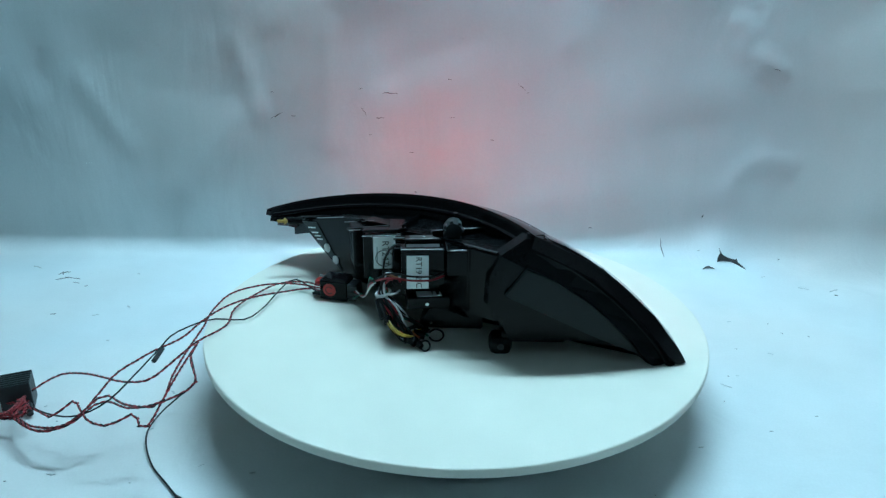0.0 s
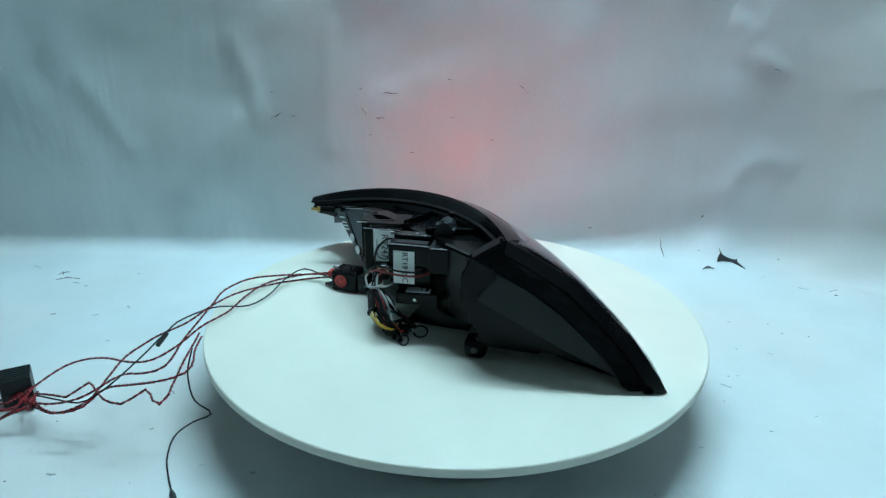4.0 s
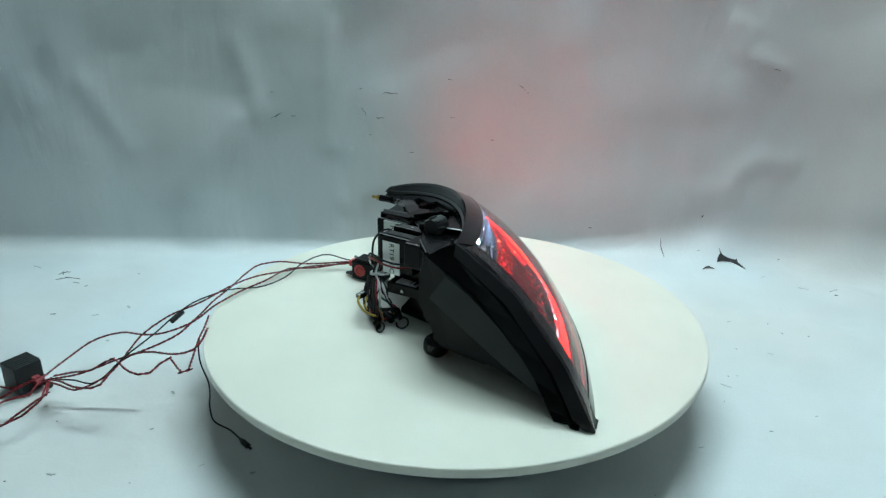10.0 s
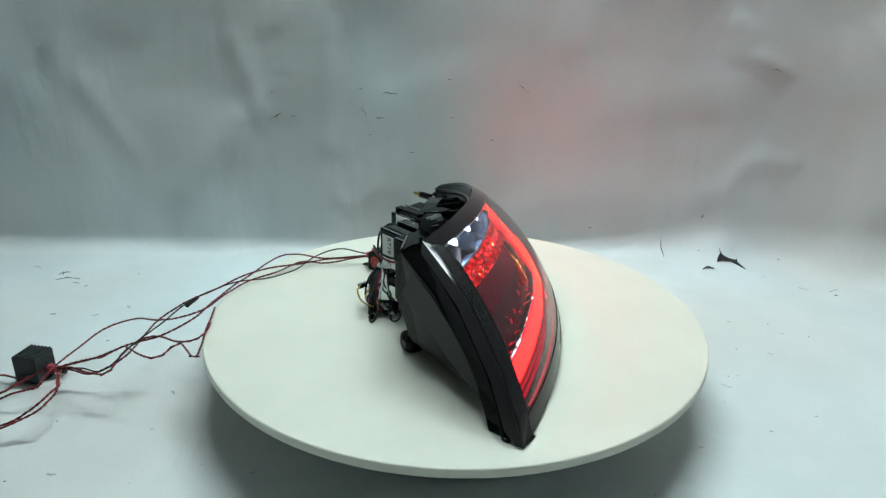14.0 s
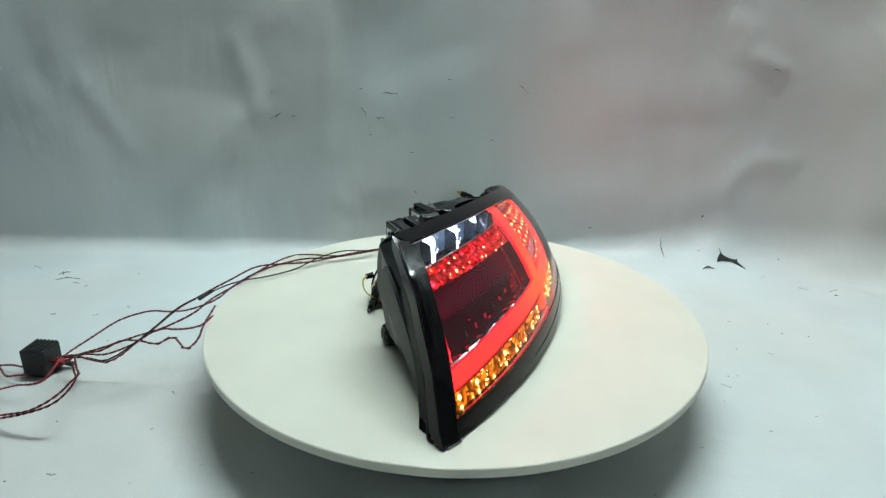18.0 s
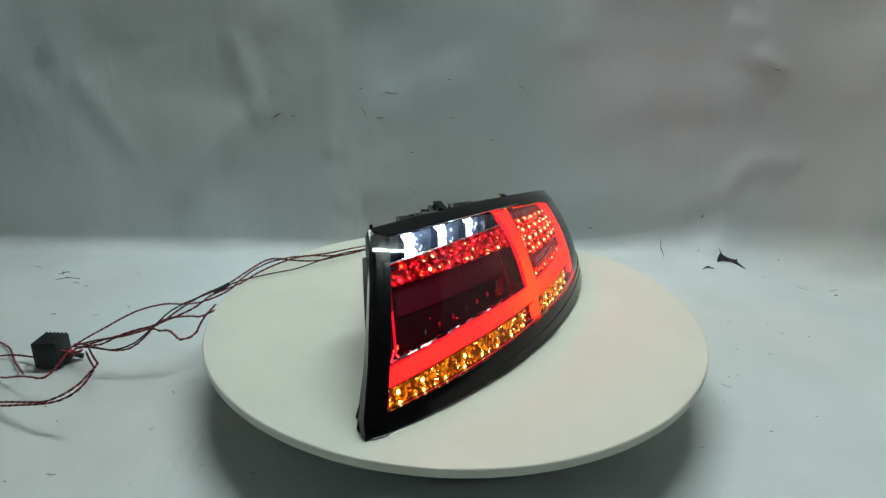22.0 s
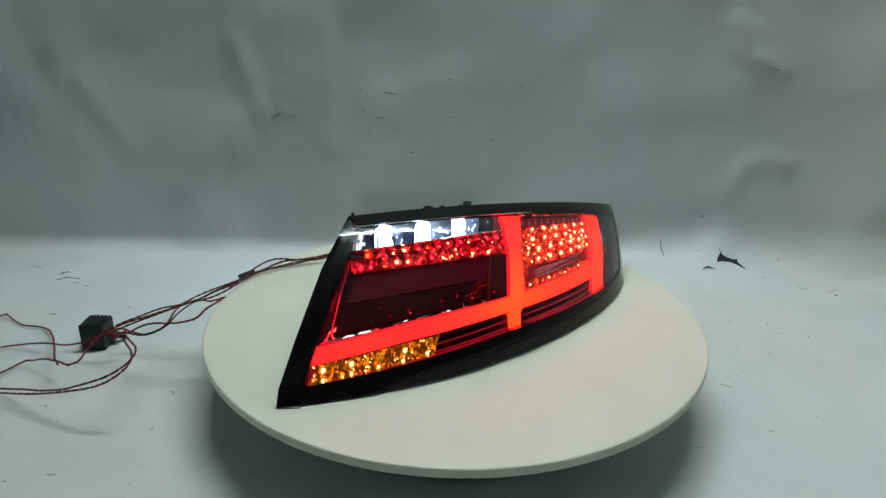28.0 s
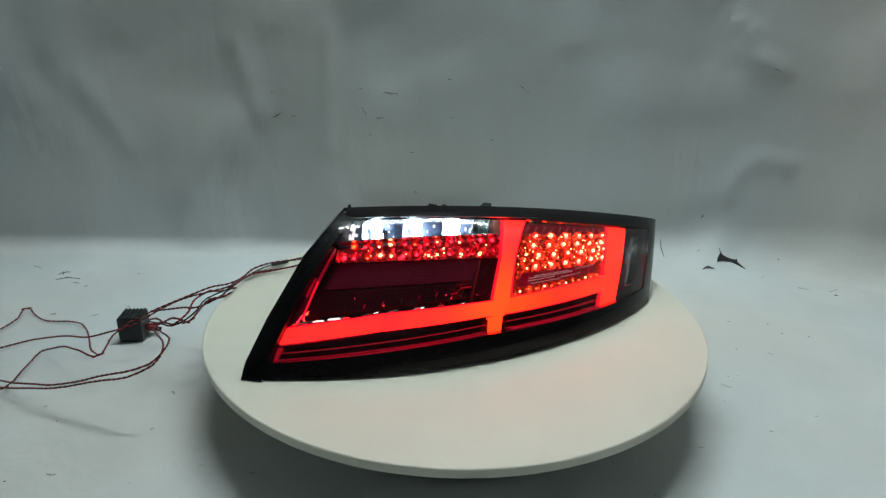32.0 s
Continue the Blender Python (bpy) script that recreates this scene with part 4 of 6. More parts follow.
# ---- the lamp's back: modules, brackets, harness ----
def lamp_fittings():
    steps = [((-0.088, 0.026, 0.066), (0.044, 0.030, 0.040), 16), ((-0.045, 0.000, 0.064), (0.046, 0.040, 0.030), 14), ((0.008, -0.046, 0.082), (0.040, 0.044, 0.024), 6)]
    for centre, size, rz in steps:
        part("stepped_pocket", box(centre, size, rz, bevel=0.0012), M["housing"], lamp)
    for a, b in (((-0.112, 0.014, 0.085), (-0.068, 0.004, 0.092)), ((-0.062, -0.022, 0.088), (-0.022, -0.026, 0.092)), ((0.006, -0.064, 0.0985), (0.034, -0.089, 0.1005))):
        part("rib", rod(a, b, 0.0013, 8), M["edge_highlight"], lamp)
    # steel strips draw the reflected wall light on black plastic edges
    for centre, length, rz in (((-0.074, -0.0155, 0.0886), 0.038, 6), ((-0.0300, -0.0368, 0.0940), 0.039, 5), ((-0.0330, -0.0553, 0.0904), 0.039, 4), ((-0.090, 0.0100, 0.0865), 0.040, 16), ((0.006, -0.0672, 0.0945), 0.026, 6)):
        part("edge_highlight", box(centre, (length, 0.0008, 0.0007), rz, bevel=0.0001), M["steel"], lamp, "steel strip for the highlight on a moulded edge")
    # upper module with its label
    upper = part("control_module", box((-0.073, -0.008, 0.0660), (0.040, 0.018, 0.0450), 6, bevel=0.0012), M["housing"], lamp, "black control module with white label")
    part("label", box((-0.0715, -0.0174, 0.0715), (0.0215, 0.0006, 0.033), 6, bevel=0), M["label"], upper, "white paper label")
    text_mesh("RT247", 0.0095, pose(-0.0705, -0.0180, 0.0715, 90, 90, 6), M["ink"], upper)
    part("print_bar", box((-0.0785, -0.0185, 0.0700), (0.0010, 0.0003, 0.016), 6, bevel=0), M["grey_ink"], upper)
    part("screw", rod((-0.0693, -0.0110, 0.0880), (-0.0693, -0.0110, 0.0896), 0.0022, 12), M["steel"], upper)
    part("mark_ring", add_tube(bmesh.new(), [(-0.0715 + 0.0085 * math.cos(a), -0.0186, 0.066 + 0.0085 * math.sin(a)) for a in np.linspace(0.3, 5.6, 18)], 0.0004, 5), M["ink"], upper)
    part("module_strap", box((-0.060, 0.010, 0.0915), (0.016, 0.030, 0.003), 6, bevel=0.0005), M["housing"], upper)
    # middle module
    middle = part("control_module", box((-0.030, -0.031, 0.066), (0.041, 0.014, 0.055), 5, bevel=0.0012), M["housing"], lamp, "plain black control module")
    part("screw", rod((-0.032, -0.031, 0.0930), (-0.032, -0.031, 0.0942), 0.0015, 10), M["steel"], middle)
    part("module_strap", box((-0.018, -0.018, 0.0915), (0.014, 0.026, 0.003), 5, bevel=0.0005), M["housing"], middle)
    # lower module
    lower = part("control_module", box((-0.0325, -0.0475, 0.0722), (0.041, 0.018, 0.0356), 4, bevel=0.0012), M["housing"], lamp, "black control module with white label")
    part("label", box((-0.0370, -0.0573, 0.0680), (0.0205, 0.0006, 0.033), 4, bevel=0), M["label"], lower, "white paper label")
    text_mesh("RT19 2-C", 0.0078, pose(-0.0360, -0.0579, 0.0680, 90, 90, 4), M["ink"], lower)
    part("screw", rod((-0.0335, -0.0475, 0.0890), (-0.0335, -0.0475, 0.0906), 0.0015, 10), M["steel"], lower)
    ballast = part("ballast_box", box((-0.0285, -0.0340, 0.0335), (0.042, 0.034, 0.012), 8, bevel=0.0012), M["housing"], lamp, "flat black driver box")
    part("label", box((-0.0270, -0.0405, 0.0398), (0.024, 0.017, 0.0006), 8, bevel=0), M["label"], ballast, "white paper label")
    part("print_bar", box((-0.0185, -0.0405, 0.0403), (0.003, 0.009, 0.0004), 8, bevel=0), M["ink"], ballast)
    part("print_bar", box((-0.0235, -0.0415, 0.0403), (0.001, 0.007, 0.0004), 8, bevel=0), M["ink"], ballast)
    part("screw", rod((-0.0280, -0.0500, 0.0327), (-0.0280, -0.0523, 0.0327), 0.0017, 12), M["steel"], ballast)
    bm = bmesh.new()
    rings = [[bm.verts.new(q) for q in ((x, y, z), (0.026, y - 0.002, z), (0.026, -0.004, z), (x + 0.004, -0.004, z))] for x, y, z in ((-0.037, -0.0450, 0.0042), (-0.036, -0.0460, 0.0100), (-0.0225, -0.0440, 0.0275))]
    bm.faces.new(rings[0]), bm.faces.new(rings[-1][::-1])
    for a, b in zip(rings, rings[1:]):
        for k in range(4):
            bm.faces.new((a[k], a[(k + 1) % 4], b[(k + 1) % 4], b[k]))
    bmesh.ops.bevel(bm, geom=list(bm.edges), offset=0.0012, segments=2, affect="EDGES")
    part("lower_bracket", bm, M["housing"], lamp, "slanted black bracket under the driver box")
    part("bracket_screw", rod((-0.0244, -0.0445, 0.0105), (-0.0244, -0.0472, 0.0105), 0.0016, 12), M["steel"], lamp)
    # black plates on the modules paint the shade of open slots
    for owner, (x, y, z), rz in ((upper, (-0.0720, -0.0065, 0.0886), 6), (middle, (-0.0300, -0.0310, 0.0938), 5), (lower, (-0.0325, -0.0460, 0.0903), 4)):
        part("slot_shade", box((x, y, z), (0.0310, 0.0085, 0.0006), rz, bevel=0.0002), M["ink"], owner, "black plate set in for a top slot's shade")
    for (x, y, z), wide, rz in (((-0.0760, 0.0000, 0.0920), 0.034, 8), ((-0.0330, -0.0260, 0.0925), 0.030, 6)):
        c, w = math.cos(radians(rz)), math.sin(radians(rz))
        ring = [(x + a * wide * c - b * 0.006 * w, y + a * wide * w + b * 0.006 * c, z - e) for a, b, e in ((-0.5, -1, 0.012), (-0.5, -1, 0.0), (0.5, -1, 0.0), (0.5, -1, 0.012))]
        bm = bmesh.new()
        for q, r in zip(ring, ring[1:]):
            mid, gap = [(m0 + m1) / 2 for m0, m1 in zip(q, r)], Vector(r) - Vector(q)
            add_box(bm, mid, (gap.length + 0.002 if abs(gap.z) < 1e-6 else 0.0022, 0.0090, 0.0022 if abs(gap.z) < 1e-6 else 0.012), rz, bevel=0.0004)
        part("strap", bm, M["housing"], lamp, "black plastic strap over the modules")
    # connector on the ridge
    plug = part("ridge_connector", rod((-0.004, -0.036, 0.1010), (-0.004, -0.019, 0.1020), 0.0084, 11), M["matt"], lamp, "black ribbed connector")
    for k in range(7):
        a = 2 * math.pi * k / 7
        part("plug_rib", box((-0.004 + 0.0084 * math.cos(a), -0.031, 0.1012 + 0.0084 * math.sin(a)), (0.0034, 0.009, 0.0034), ry=-math.degrees(a), bevel=0.0006), M["matt"], plug)
    part("ridge_post", rod((-0.002, -0.016, 0.100), (-0.002, -0.016, 0.1135), 0.0024, 10), M["housing"], lamp)
    for q in ((0.060, -0.0870, 0.1140),):
        part("locating_pip", rod(q, (q[0], q[1], q[2] + 0.005), 0.0020, 10, 0.0014), M["gloss"], lamp)
    # stud and slanted sticker at the blunt end
    stud = part("fixing_stud", rod((-0.176, 0.096, 0.0655), (-0.192, 0.092, 0.0660), 0.0042, 12), M["housing"], lamp)
    part("brass_thread", rod((-0.192, 0.092, 0.0660), (-0.203, 0.0893, 0.0664), 0.0018, 12), M["brass"], stud, "brass threaded stud")
    part("thread_collar", rod((-0.1935, 0.0917, 0.0660), (-0.196, 0.0911, 0.0661), 0.0036, 12), M["brass"], stud)
    bm = bmesh.new()
    quad = [(1.020, 0.0622), (0.910, 0.0670), (0.738, 0.0245), (0.726, 0.0195)]
    near, far = ([bm.verts.new(rear_wall(a, z, off)) for a, z in quad] for off in (0.0056, 0.0046))
    bm.faces.new(near), bm.faces.new(far[::-1])
    for k in range(4):
        bm.faces.new((near[k], far[k], far[(k + 1) % 4], near[(k + 1) % 4]))
    sticker = part("end_sticker", bm, M["sticker_paper"], lamp, "dark printed sticker with two round marks")
    turn = math.degrees(math.atan2(0.160, -0.174))
    for f, wide in ((0.10, 0.014), (0.22, 0.012), (0.30, 0.011), (0.38, 0.010)):
        q = rear_wall(0.965 - 0.215 * f, 0.0630 - 0.0375 * f, 0.0060)
        part("print_bar", box(q, (wide, 0.0005, 0.0014), turn, 0, 12, bevel=0), M["label"], sticker)
    for f, size, mat in ((0.58, 0.0052, "label"), (0.86, 0.0050, "label")):
        a, z = 0.955 - 0.215 * f, 0.0630 - 0.0375 * f
        part("round_mark", rod(rear_wall(a, z, 0.0052), rear_wall(a, z, 0.0062), size, 18), M[mat], sticker)
    # raised ridge round the side
    arc = [inside(0.004, v, 0.016) + np.array((0, 0.001, 0)) for v in np.linspace(0.03, 0.97, 24)]
    part("side_ridge", add_tube(bmesh.new(), arc, 0.0018, 8), M["side"], lamp, "rounded ridge along the side")
    bm = bmesh.new()
    plan = [(0.058, -0.0890), (0.032, -0.0890), (0.010, -0.0700), (-0.008, -0.0480), (0.058, -0.0480)]
    low, high = [bm.verts.new((x, y, 0.034)) for x, y in plan], [bm.verts.new((x, y, 0.100 - 0.10 * max(0.0, 0.02 - x))) for x, y in plan]
    bm.faces.new(low[::-1]), bm.faces.new(high)
    for k in range(5):
        bm.faces.new((low[k], low[(k + 1) % 5], high[(k + 1) % 5], high[k]))
    bmesh.ops.bevel(bm, geom=list(bm.edges), offset=0.002, segments=2, affect="EDGES")
    part("side_block", bm, M["side"], lamp, "slanted corner of the housing")
    path = spline([(-0.050, -0.034, 0.086), (-0.060, -0.040, 0.088), (-0.068, -0.048, 0.078), (-0.070, -0.050, 0.060), (-0.072, -0.048, 0.050)], 18)
    part("module_wire", add_tube(bmesh.new(), path, 0.0011, 6), M["wire_black"], lamp, smooth=True)


lamp_fittings()

harness = thing("wiring_harness", "tied bundle of coloured wires ending in black plugs", "wiring")
harness.matrix_basis = pose(0, 0, TOP)


def build_harness():
    random.seed(7)
    kinds = ["wire_black"] * 19 + ["wire_red"] * 3 + ["wire_green"] * 2 + ["wire_yellow", "wire_brown", "wire_white", "wire_white"]
    random.shuffle(kinds)
    j = lambda s: random.uniform(-s, s)
    for k, mat in enumerate(kinds):
        first = (-0.066 + j(0.006), -0.036 + j(0.005), 0.053 + j(0.005))
        start = (-0.058 + j(0.006), -0.034 + j(0.006), 0.049 + j(0.006))
        tie = (-0.0711 + j(0.0042), -0.0415 + j(0.0042), 0.0390 + j(0.002))
        mid = (-0.0640 + j(0.0065), -0.0570 + j(0.0065), 0.0260 + j(0.006))
        low = (-0.0500 + j(0.0080), -0.0700 + j(0.0060), 0.0115 + j(0.005))
        end = (-0.0410 + j(0.0070), -0.0720 + j(0.0060), 0.0050 + j(0.002)) if k % 3 else (-0.0330 + j(0.0060), -0.0560 + j(0.0050), 0.0075 + j(0.004))
        part("harness_wire", add_tube(bmesh.new(), spline([start, first, tie, mid, low, end], 26), 0.0011, 6), M[mat], harness, smooth=True)
    for k in range(6):
        mat = ("wire_black", "wire_green", "wire_black", "wire_red", "wire_black", "wire_white")[k]
        path = spline([(-0.0690 + j(0.003), -0.0420 + j(0.003), 0.0380), (-0.0560 + j(0.004), -0.0500 + j(0.004), 0.0250 + j(0.004)), (-0.0440 + j(0.003), -0.0530 + j(0.003), 0.0170 + j(0.003)), (-0.0365 + j(0.003), -0.0540 + j(0.003), 0.0110 + j(0.003)), (-0.0300 + j(0.005), -0.0600 + j(0.006), 0.0050 + j(0.002))], 18)
        part("harness_wire", add_tube(bmesh.new(), path, 0.0010, 6), M[mat], harness, smooth=True)
    for dz in (-0.0008, 0.0008):
        part("cable_tie", add_tube(bmesh.new(), [(-0.0711 + 0.0072 * math.cos(t), -0.0415 + 0.0072 * math.sin(t), 0.0390 + dz + 0.0016 * math.cos(t)) for t in np.linspace(0, 2 * math.pi, 20)], 0.0009, 5), M["wire_white"], harness, "white cable tie")
    part("tie_tail", add_tube(bmesh.new(), spline([(-0.0650, -0.0460, 0.0390), (-0.0600, -0.0440, 0.0395), (-0.0550, -0.0400, 0.0415)], 8), 0.0010, 5), M["wire_white"], harness)
    part("tape_sleeve", rod((-0.0745, -0.0470, 0.0345), (-0.0690, -0.0600, 0.0210), 0.0042, 12), M["wire_black"], harness, "black taped sleeve")
    for a, b, r in (((-0.0470, -0.0690, 0.0085), (-0.0380, -0.0790, 0.0050), 0.0046), ((-0.0410, -0.0640, 0.0080), (-0.0300, -0.0640, 0.0052), 0.0046), ((-0.0640, -0.0690, 0.0265), (-0.0650, -0.0775, 0.0250), 0.0036), ((-0.0500, -0.0640, 0.0100), (-0.0420, -0.0680, 0.0060), 0.0050), ((-0.0360, -0.0520, 0.0100), (-0.0270, -0.0570, 0.0052), 0.0042), ((-0.0400, -0.0740, 0.0070), (-0.0325, -0.0830, 0.0040), 0.0034)):
        part("plug", rod(a, b, r, 8, r * 0.85), M["housing"], harness, "black plug")
    for cx, cy, r in ((-0.0190, -0.0620, 0.0070), (-0.0290, -0.0830, 0.0045)):
        loop = [(cx + r * math.cos(t), cy + 0.6 * r * math.sin(t), 0.0050 + 0.0040 * math.sin(t)) for t in np.linspace(-2.8, 2.8, 18)]
        part("wire_loop", add_tube(bmesh.new(), loop, 0.0009, 6), M["wire_black"], harness, smooth=True)
    yellow = spline([(-0.0648, -0.0760, 0.0255), (-0.0610, -0.0815, 0.0225), (-0.0530, -0.0830, 0.0165), (-0.0456, -0.0800, 0.0125), (-0.0420, -0.0740, 0.0090)], 14)
    for k in (0, 1):
        part("harness_wire", add_tube(bmesh.new(), yellow + np.array((0.0022 * k, -0.0008 * k, 0.0014 * k)), 0.0008, 6), M["wire_yellow"], harness, "yellow wire", smooth=True)
    # leads that run across the module
    for k, (mat, dz) in enumerate((("wire_black", 0.002), ("wire_red", -0.002))):
        path = spline([(-0.080 + 0.003 * k, -0.046, 0.054), (-0.063, -0.059 - 0.001 * k, 0.065 + dz), (-0.042, -0.0640, 0.0645 + dz), (-0.024, -0.0625, 0.0645 + dz), (-0.012, -0.054, 0.066 + dz)], 18)
        part("harness_wire", add_tube(bmesh.new(), path, 0.0010, 6), M[mat], harness, smooth=True)
    for k, mat in enumerate(("wire_white", "wire_red", "wire_black", "wire_green")):
        path = spline([(-0.108, 0.020 - 0.002 * k, 0.016 - 0.003 * k), (-0.098, 0.003, 0.014 + 0.001 * k), (-0.090, -0.020, 0.028), (-0.084, -0.038, 0.044 + 0.003 * k), (-0.078, -0.046, 0.052)], 18)
        part("harness_wire", add_tube(bmesh.new(), path, 0.0009, 6), M[mat], harness, smooth=True)


build_harness()

relay = thing("relay_module", "black plastic relay module with a round red sticker", "module")
relay.matrix_basis = pose(0, 0, TOP)
RELAY_SLIDE = [(0, 0.0, 0.010, 0), (3, -0.0005, 0.003, 7), (6, -0.001, -0.004, 14), (9, -0.001, -0.015, 22), (13, -0.009, -0.021, 32), (17, -0.012, -0.027, 38), (22, -0.014, -0.030, 42), (32, -0.014, -0.030, 42)]


def build_relay():
    rz = -14
    at = pose(-0.1285, 0.0215, 0.0002, 0, 0, rz)

    def put(ob):
        ob.matrix_basis = at
        return ob
    case = put(part("case", box((0, 0, 0.0115), (0.031, 0.021, 0.022), bevel=0.0014), M["housing"], relay))
    part("case_lid", box((0.001, 0.001, 0.0233), (0.026, 0.019, 0.0026), bevel=0.0008), M["gloss"], case)
    part("round_sticker", rod((-0.004, -0.0103, 0.0120), (-0.004, -0.0111, 0.0120), 0.0072, 24), M["sticker"], case, "round red sticker")
    part("sticker_mark", add_tube(bmesh.new(), [(-0.004 + 0.004 * math.cos(t), -0.0113, 0.0120 + 0.004 * math.sin(t)) for t in np.linspace(0.6, 5.6, 14)], 0.0005, 5), M["ink"], case)
    socket = put(part("socket", box((0.0205, 0, 0.0110), (0.0105, 0.018, 0.017), bevel=0.001), M["matt"], relay))
    for k in range(3):
        part("socket_rib", box((0.0225 + 0.0005 * k, -0.0092, 0.0055 + 0.0055 * k), (0.008, 0.002, 0.003), bevel=0.0004), M["matt"], socket)
    put(part("red_plug", box((-0.0195, 0.002, 0.0145), (0.010, 0.010, 0.007), bevel=0.001), M["sticker"], relay, "red plug"))
    put(part("steel_terminal", rod((-0.016, 0.004, 0.020), (-0.021, 0.006, 0.0205), 0.0018, 10), M["steel"], relay))
    put(part("strain_relief", rod((-0.015, -0.004, 0.0050), (-0.026, -0.006, 0.0035), 0.0036, 10, 0.0015), M["matt"], relay))


build_relay()

# ---- loose wires on the ground and on the disc ----
RIDERS = [lamp, harness]
LEADS = []
BEATS = [0, 2, 4, 6, 8, 9, 10, 11, 12, 14, 16, 18, 20, 22, 24, 26, 28, 30, 32]


def blend(rows, t):
    """The run of a wire at t: between the known times each place swings about the disc's axis."""
    times = [r[0] for r in rows]
    polar = []
    for _, pts in rows:
        q = np.array(pts)
        a = np.unwrap(np.arctan2(q[:, 1], q[:, 0]) % (2 * math.pi))
        polar.append(np.stack([np.hypot(q[:, 0], q[:, 1]), a, q[:, 2]], 1))
    polar = np.array(polar)
    flat = polar.reshape(len(rows), -1)
    now = np.array([np.interp(t, times, flat[:, k]) for k in range(flat.shape[1])]).reshape(-1, 3)
    return np.stack([now[:, 0] * np.cos(now[:, 1]), now[:, 0] * np.sin(now[:, 1]), now[:, 2]], 1)


def wire_run(kind, twisted, rows, pieces=44, radius=0.00076, plug=False):
    """A wire in short stiff lengths, each keyed along the wire's changing run."""
    rng = np.random.default_rng(len(LEADS) + 3)
    waves = rng.uniform(-1, 1, (3, 2))
    paths = []
    for t in BEATS:
        p = spline(blend(rows, t), pieces)
        s = np.linspace(0, 1, pieces + 1)
        r = np.hypot(p[:, 0], p[:, 1])
        free = np.clip(s * (1 - s) * 8, 0, 1)
        lift = sum(abs(w[0]) * np.sin((k + 2) * 3.1 * s + 3 * w[1]) for k, w in enumerate(waves)) * 0.0035 * free
        p[:, 2] = np.maximum(p[:, 2] + np.maximum(lift, 0), np.where((r < 0.252) & (p[:, 2] > 0.052), TOP + radius + 0.0004, radius + 0.0006))
        paths.append(p)
    longest = max(np.linalg.norm(np.diff(p, axis=0), axis=1).max() for p in paths)
    bm = bmesh.new()
    zs = np.linspace(-0.52 * longest, 0.52 * longest, 7)
    split = 0
    if twisted:
        for side in (0, math.pi):
            add_tube(bm, [(radius * 0.75 * math.cos(side + z / longest * 6.2832), radius * 0.75 * math.sin(side + z / longest * 6.2832), z) for z in np.linspace(-0.52 * longest, 0.52 * longest, 9)], radius * (0.86 if (side == 0) == (kind == "wire_red") else 0.66), 6)
            for f in list(bm.faces)[split:]:
                f.material_index = 1 if side else 0
            split = len(bm.faces)
    else:
        add_tube(bm, [(0, 0, z) for z in zs[::3]], radius, 7)
    data = mesh_of(bm, "wire_length", True)
    data.materials.append(M[kind])
    if twisted:
        data.materials.append(M["wire_black"] if kind == "wire_red" else M["wire_red"])
    words = {"wire_red": "thin dark red insulated wire", "wire_black": "thin black insulated wire"}[kind]
    run = tagged(new("wire"), ("twisted pair of dark red and black wires" if twisted else words) + " lying in loose loops", "wire", "loose wires")
    moves = []
    if plug:
        end = mesh_of(add_rod(add_rod(rod((0, 0, -0.004), (0, 0, 0.002), 0.0012, 10, 0.0026), (0, 0, 0.002), (0, 0, 0.010), 0.0026, 10), (0, 0, 0.010), (0, 0, 0.0145), 0.0012, 8), "lead_plug")
        end.materials.append(M["matt"])
    for k in range(pieces):
        piece = new("wire_length", data) if not plug or k < pieces - 1 else new("lead_plug", end)
        piece.parent = run
        moves.append((piece, [(t, Matrix.Translation((p[k] + p[k + 1]) / 2) @ Vector(p[k + 1] - p[k]).to_track_quat("Z", "Y").to_matrix().to_4x4()) for t, p in zip(BEATS, paths)]))
    return run, moves


run = []
run.append((0, [(-0.146, 0.016, 0.082), (-0.165, 0.045, 0.078), (-0.183, 0.061, 0.074), (-0.192, 0.028, 0.074), (-0.199, -0.006, 0.074), (-0.211, -0.033, 0.074), (-0.246, -0.033, 0.073), (-0.276, -0.046, 0.064), (-0.280, -0.080, 0.060), (-0.286, -0.114, 0.055), (-0.300, -0.144, 0.047), (-0.329, -0.147, 0.037), (-0.360, -0.133, 0.029), (-0.388, -0.114, 0.023)]))
run.append((13, [(-0.084, 0.120, 0.082), (-0.116, 0.142, 0.078), (-0.147, 0.162, 0.074), (-0.173, 0.134, 0.074), (-0.187, 0.098, 0.074), (-0.212, 0.070, 0.074), (-0.248, 0.063, 0.072), (-0.280, 0.053, 0.062), (-0.291, 0.016, 0.060), (-0.298, -0.021, 0.058), (-0.319, -0.053, 0.050), (-0.332, -0.088, 0.043), (-0.364, -0.069, 0.034), (-0.399, -0.056, 0.024)]))
run.append((24, [(-0.085, 0.203, 0.074), (-0.108, 0.175, 0.074), (-0.131, 0.147, 0.074), (-0.157, 0.121, 0.074), (-0.187, 0.100, 0.074), (-0.220, 0.083, 0.074), (-0.250, 0.063, 0.071), (-0.278, 0.041, 0.063), (-0.302, 0.014, 0.057), (-0.310, -0.021, 0.054), (-0.319, -0.047, 0.050), (-0.349, -0.030, 0.041), (-0.378, -0.009, 0.031), (-0.408, 0.010, 0.022)]))
